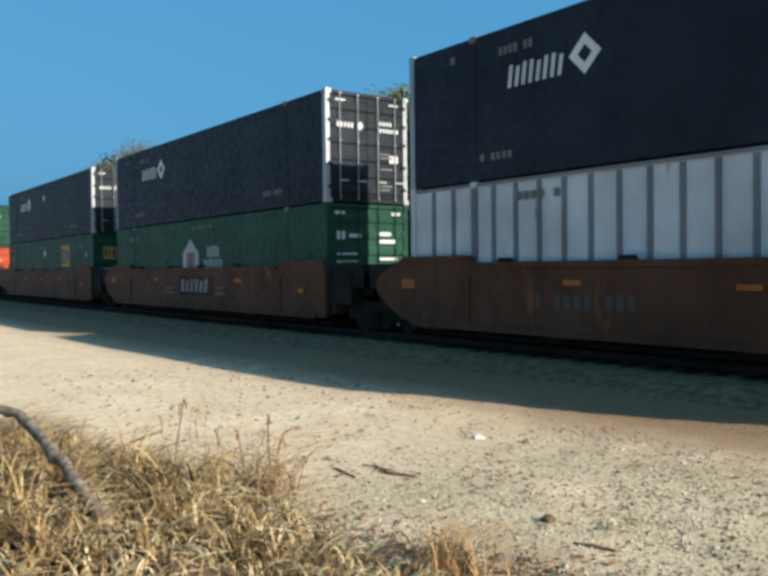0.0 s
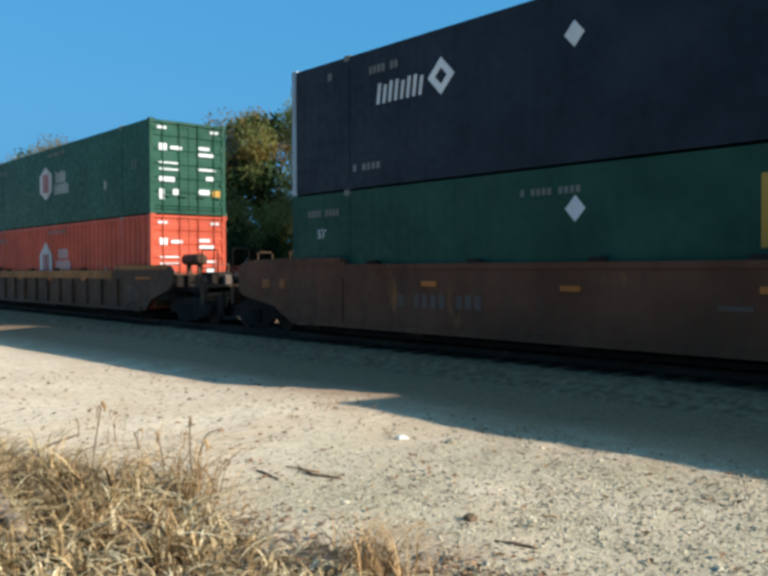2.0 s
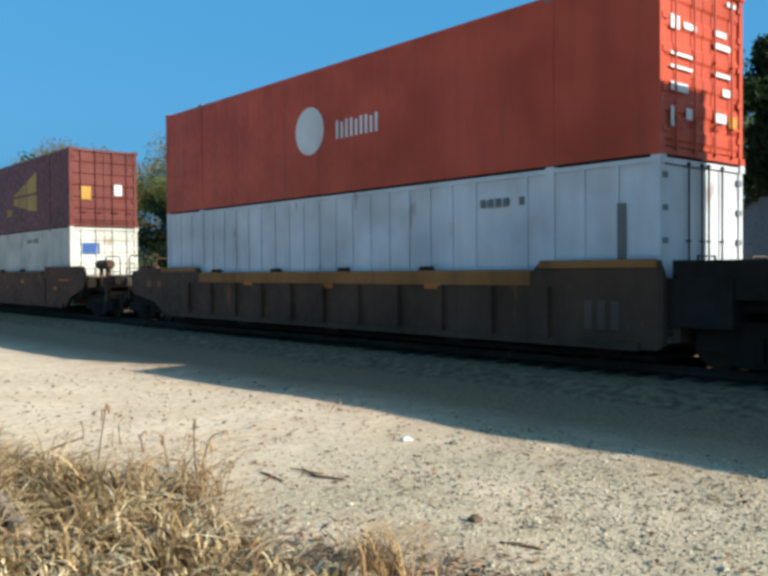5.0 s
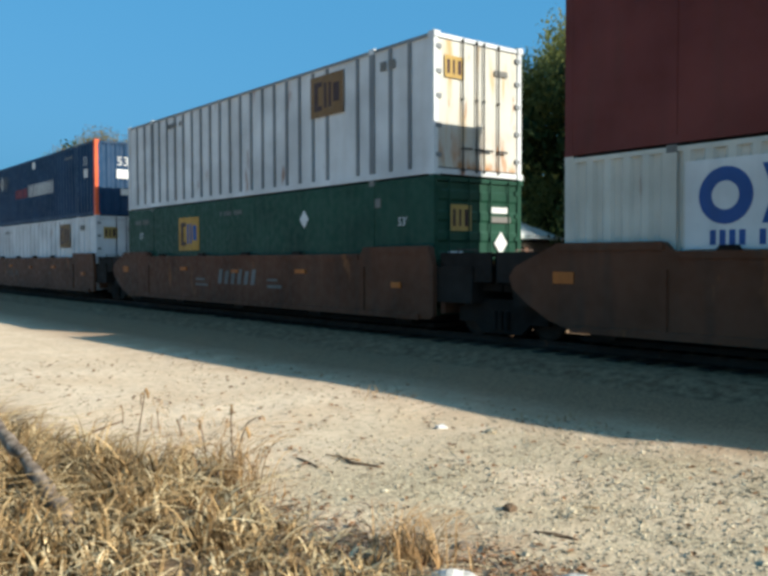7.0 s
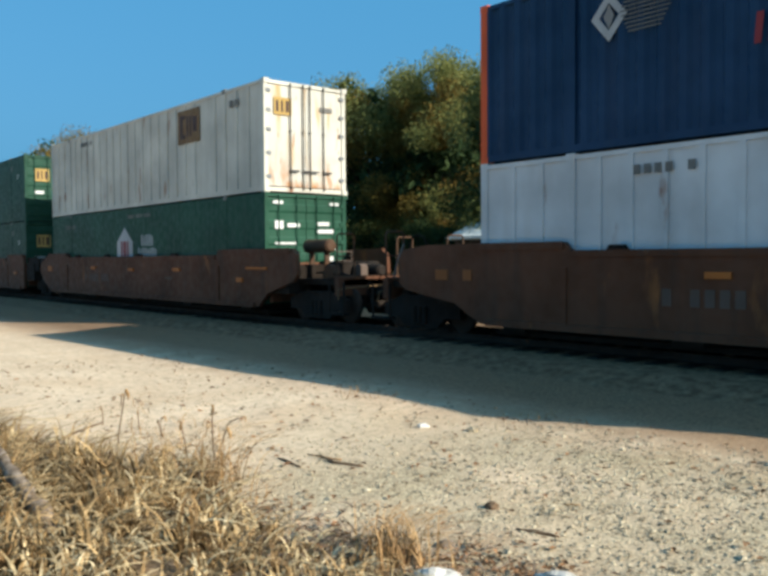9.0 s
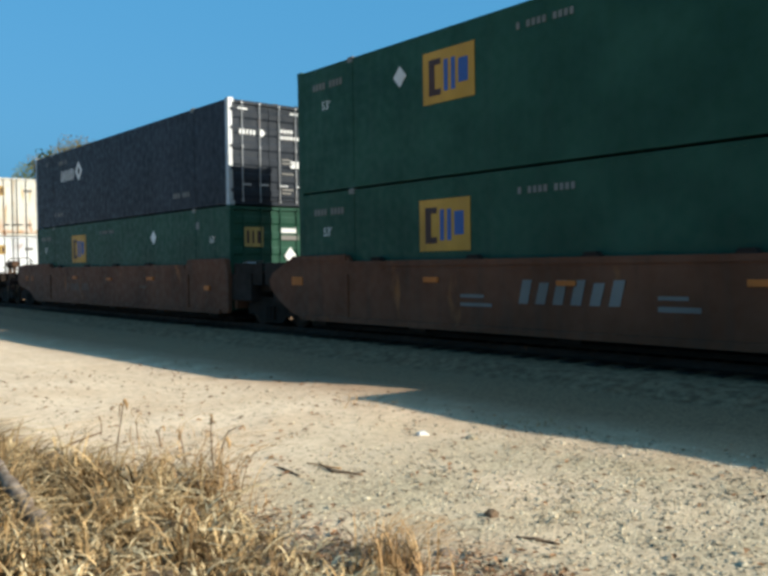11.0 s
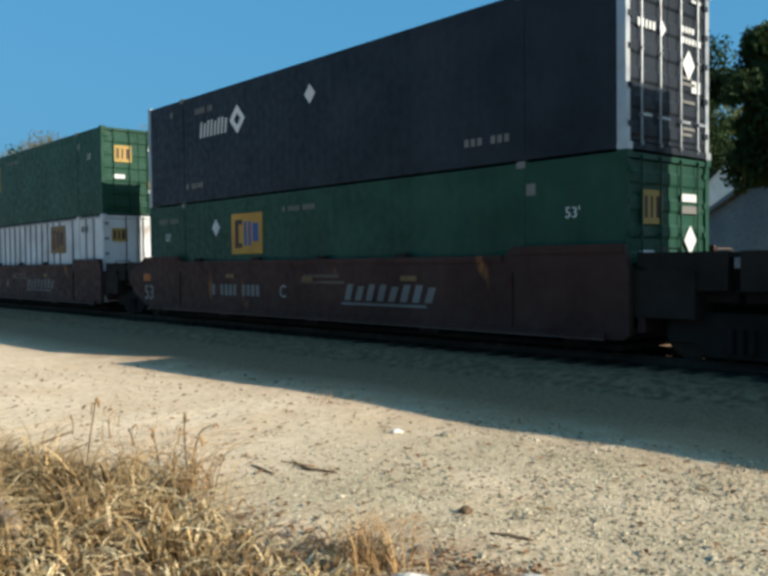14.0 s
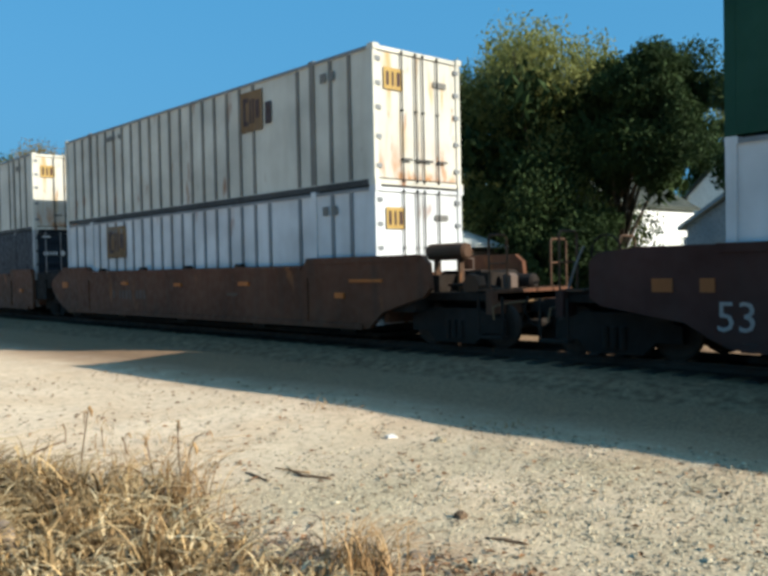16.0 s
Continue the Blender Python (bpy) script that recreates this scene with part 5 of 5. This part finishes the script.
def build_litter():
    """Brown dead leaves and broken twigs along the edge of the grass."""
    rng = np.random.default_rng(31)
    spots = [(-4.35, 3.1, 0.45, 0.2), (-3.6, 3.55, 0.4, 0.25), (-3.3, 3.75, 0.3, 0.2), (-5.0, 3.15, 0.5, 0.2), (-6.8, 3.2, 0.9, 0.2)]
    verts, faces = [], []
    for k in range(1800):
        cx, cy, sx, sy = spots[k % 5]
        x, y = cx + sx * rng.normal(), cy + sy * rng.normal()
        if k >= 950:
            x, y = -16 + 14.5 * rng.random(), 3.4 + 4.4 * rng.random() ** 1.2
        a, s = rng.random() * 6.28, (0.012 + 0.022 * rng.random()) * (1.0 if k < 1350 else 1.5)
        z = ground_height(x, y) + 0.006 + 0.02 * rng.random()
        u, v, curl = (math.cos(a) * s, math.sin(a) * s), (-math.sin(a) * s * 0.5, math.cos(a) * s * 0.5), s * (0.2 + 0.5 * rng.random())
        n = len(verts)
        verts += [(x - u[0], y - u[1], z), (x + v[0], y + v[1], z + curl), (x + u[0], y + u[1], z + curl * 0.4), (x - v[0], y - v[1], z + curl)]
        faces += [(n, n + 1, n + 2, n + 3)]
    me = bpy.data.meshes.new("leaf_litter")
    me.from_pydata(verts, [], faces)
    me.materials.append(LITTER)
    tagged(new("leaf_litter", me), "curled brown dead leaves beside dry grass", "leaf litter", kind="stuff")
    s = Shape()
    for k in range(130):
        cx, cy, sx, sy = spots[(0, 0, 3, 1)[k % 4]]
        x, y = cx + 0.7 * sx * rng.normal(), cy + sy * rng.normal()
        a, l = rng.random() * 6.28, 0.06 + 0.12 * rng.random()
        z = ground_height(x, y)
        s.tube([(x, y, z + 0.01), (x + 0.5 * l * math.cos(a), y + 0.5 * l * math.sin(a), z + 0.02 + 0.03 * rng.random()), (x + l * math.cos(a + 0.3), y + l * math.sin(a + 0.3), z + 0.01 + 0.06 * rng.random())], [0.006, 0.005, 0.003], 5)
    tagged(part("twig_litter", s, DEAD_WOOD), "small heap of broken grey twigs", "twigs", kind="stuff")


def rock(name, label, x, y, size, seed, material, turn=0):
    bm = bmesh.new()
    bmesh.ops.create_icosphere(bm, subdivisions=3, radius=1.0)
    for v in bm.verts:
        k = 1 + 0.35 * noise.noise(v.co * 1.3 + Vector((seed, 0, 0))) + 0.12 * noise.noise(v.co * 4 + Vector((seed, 5, 0)))
        v.co = Vector((v.co.x * size[0], v.co.y * size[1], v.co.z * size[2])) * k
    me = bpy.data.meshes.new(name)
    bm.to_mesh(me)
    bm.free()
    me.materials.append(material)
    ob = tagged(new(name, me), label, "stone")
    ob.matrix_basis = pose(x, y, ground_height(x, y) + size[2] * 0.55, 0, 0, turn)


def stick(label, points, radii, material=None, name="stick", seed=0):
    rng = np.random.default_rng(seed)
    pts = []
    for (a, b) in zip(points, points[1:]):
        for u in (0, 0.25, 0.5, 0.75):
            w = [a[k] + (b[k] - a[k]) * u + (0.25 * radii[0] * rng.normal() if u else 0) for k in range(3)]
            pts.append(w)
    pts.append(points[-1])
    r = np.interp(np.linspace(0, 1, len(pts)), np.linspace(0, 1, len(radii)), radii) * (1 + 0.12 * rng.normal(size=len(pts)))
    s = Shape().tube(pts, list(r), 8)
    return tagged(part(name, s, material or TWIG, smooth=True), label, "branch" if name == "branch" else "stick")


def weed_stalks():
    """Single dried weeds that stand on the sand behind the grass, each with a nodding seed head."""
    rng = np.random.default_rng(17)
    for x, y, dx, h in ((-9.27, 3.56, -0.02, 0.20), (-7.54, 3.02, 0.24, 0.66), (-8.79, 3.79, -0.02, 0.17), (-6.48, 3.48, -0.03, 0.56),
                        (-8.29, 3.83, 0.02, 0.21), (-8.25, 3.80, -0.07, 0.16), (-8.24, 4.55, 0.38, 0.17), (-6.3, 3.4, 0.16, 0.44), (-6.62, 3.3, -0.14, 0.4), (-10.3, 4.2, 0.03, 0.16)):
        z = ground_height(x, y)
        tall = h > 0.3
        root = tagged(new("weed_stalk"), "tall dry weed stalk with a nodding seed head" if tall else "short dry weed stalk standing on sand", "weed")
        root.matrix_basis = pose(x, y, z)
        bow = 0.03 * rng.normal()
        stem = [(0, 0, -0.01), (0.3 * dx + bow, 0, 0.4 * h), (0.75 * dx + bow, 0, 0.8 * h), (dx, 0, h)]
        part("stem", Shape().tube(stem, [0.008, 0.007, 0.006, 0.005], 6), TWIG, root)
        d = 0.03 if dx >= 0 else -0.03
        k = 1.0 if tall else 0.6
        part("seed_head", Shape().tube([(dx, 0, h), (dx + 0.6 * d, 0, h + 0.01), (dx + 1.2 * d, 0.01, h - 0.03 * k), (dx + 1.5 * d, 0.01, h - 0.08 * k)], [0.007, 0.014 * k, 0.017 * k, 0.005], 7), STALK, root, "brown dried seed head")


def on_ground(x, y, lift=0.01):
    return (x, y, ground_height(x, y) + lift)


build_grass()
build_gravel()
build_litter()
rock("stone", "pale chalky stone half sunk in dry grass", -3.44, 3.22, (0.14, 0.11, 0.065), 1, CHALK, 30)
rock("stone", "elongated pale chalky stone on gravel", -3.0, 3.8, (0.15, 0.06, 0.045), 2, CHALK, 15)
rock("stone", "small pale stone lying on sand", -6.75, 6.15, (0.07, 0.05, 0.03), 3, CHALK, 50)
rock("stone", "small grey stone lying on sand", -6.2, 6.35, (0.06, 0.05, 0.03), 4, STONES, 10)
rock("stone", "brown stone lying on gravel", -4.2, 4.5, (0.05, 0.04, 0.035), 5, TWIG, 10)
rock("stone", "dark stone beside the dry grass", -3.9, 3.75, (0.06, 0.045, 0.03), 6, DEAD_WOOD, 80)
stick("weathered grey dead limb leaning out of grass", [(-5.42, 1.8, -0.02), (-5.64, 1.77, 0.18), (-6.03, 1.73, 0.32), (-6.64, 1.72, 0.43), (-7.23, 1.73, 0.53), (-7.75, 1.72, 0.6), (-8.1, 1.55, 0.66)], [0.062, 0.06, 0.056, 0.05, 0.05, 0.046, 0.04], DEAD_WOOD, "branch", 3)
weed_stalks()
stick("thin dark twig on sand", [on_ground(-5.76, 4.53), on_ground(-6.05, 4.42), on_ground(-6.3, 4.46, 0.03)], [0.012, 0.016, 0.008], seed=1)
stick("thin dark twig on sand", [on_ground(-6.57, 4.17), on_ground(-6.35, 4.14), on_ground(-6.1, 4.1)], [0.007, 0.012, 0.006], seed=2)
stick("short pale twig on sand", [on_ground(-6.5, 4.45), on_ground(-6.1, 4.55)], [0.006, 0.008], STALK, seed=4)
stick("dark stick lying on gravel", [on_ground(-3.77, 4.28), on_ground(-3.62, 4.34), on_ground(-3.48, 4.38)], [0.008, 0.016, 0.008], seed=5)
stick("small straw twig on gravel", [on_ground(-3.9, 4.95), on_ground(-3.8, 5.02)], [0.005, 0.005], STALK, seed=6)
stick("bent brown twig at the grass edge", [(-8.02, 3.09, 0.27), (-7.91, 2.82, 0.24), (-7.79, 2.57, 0.2), (-7.6, 2.3, 0.0)], [0.008, 0.013, 0.016, 0.018], seed=7)


# ---- movement ----
def motions():
    """The whole train rolls past from the far end to the near one."""
    for thing, x, z in MOVERS:
        walk(thing, [(t, pose(x + travel(t), NEAR_Y, z)) for t in range(0, 17, 2)])


motions()
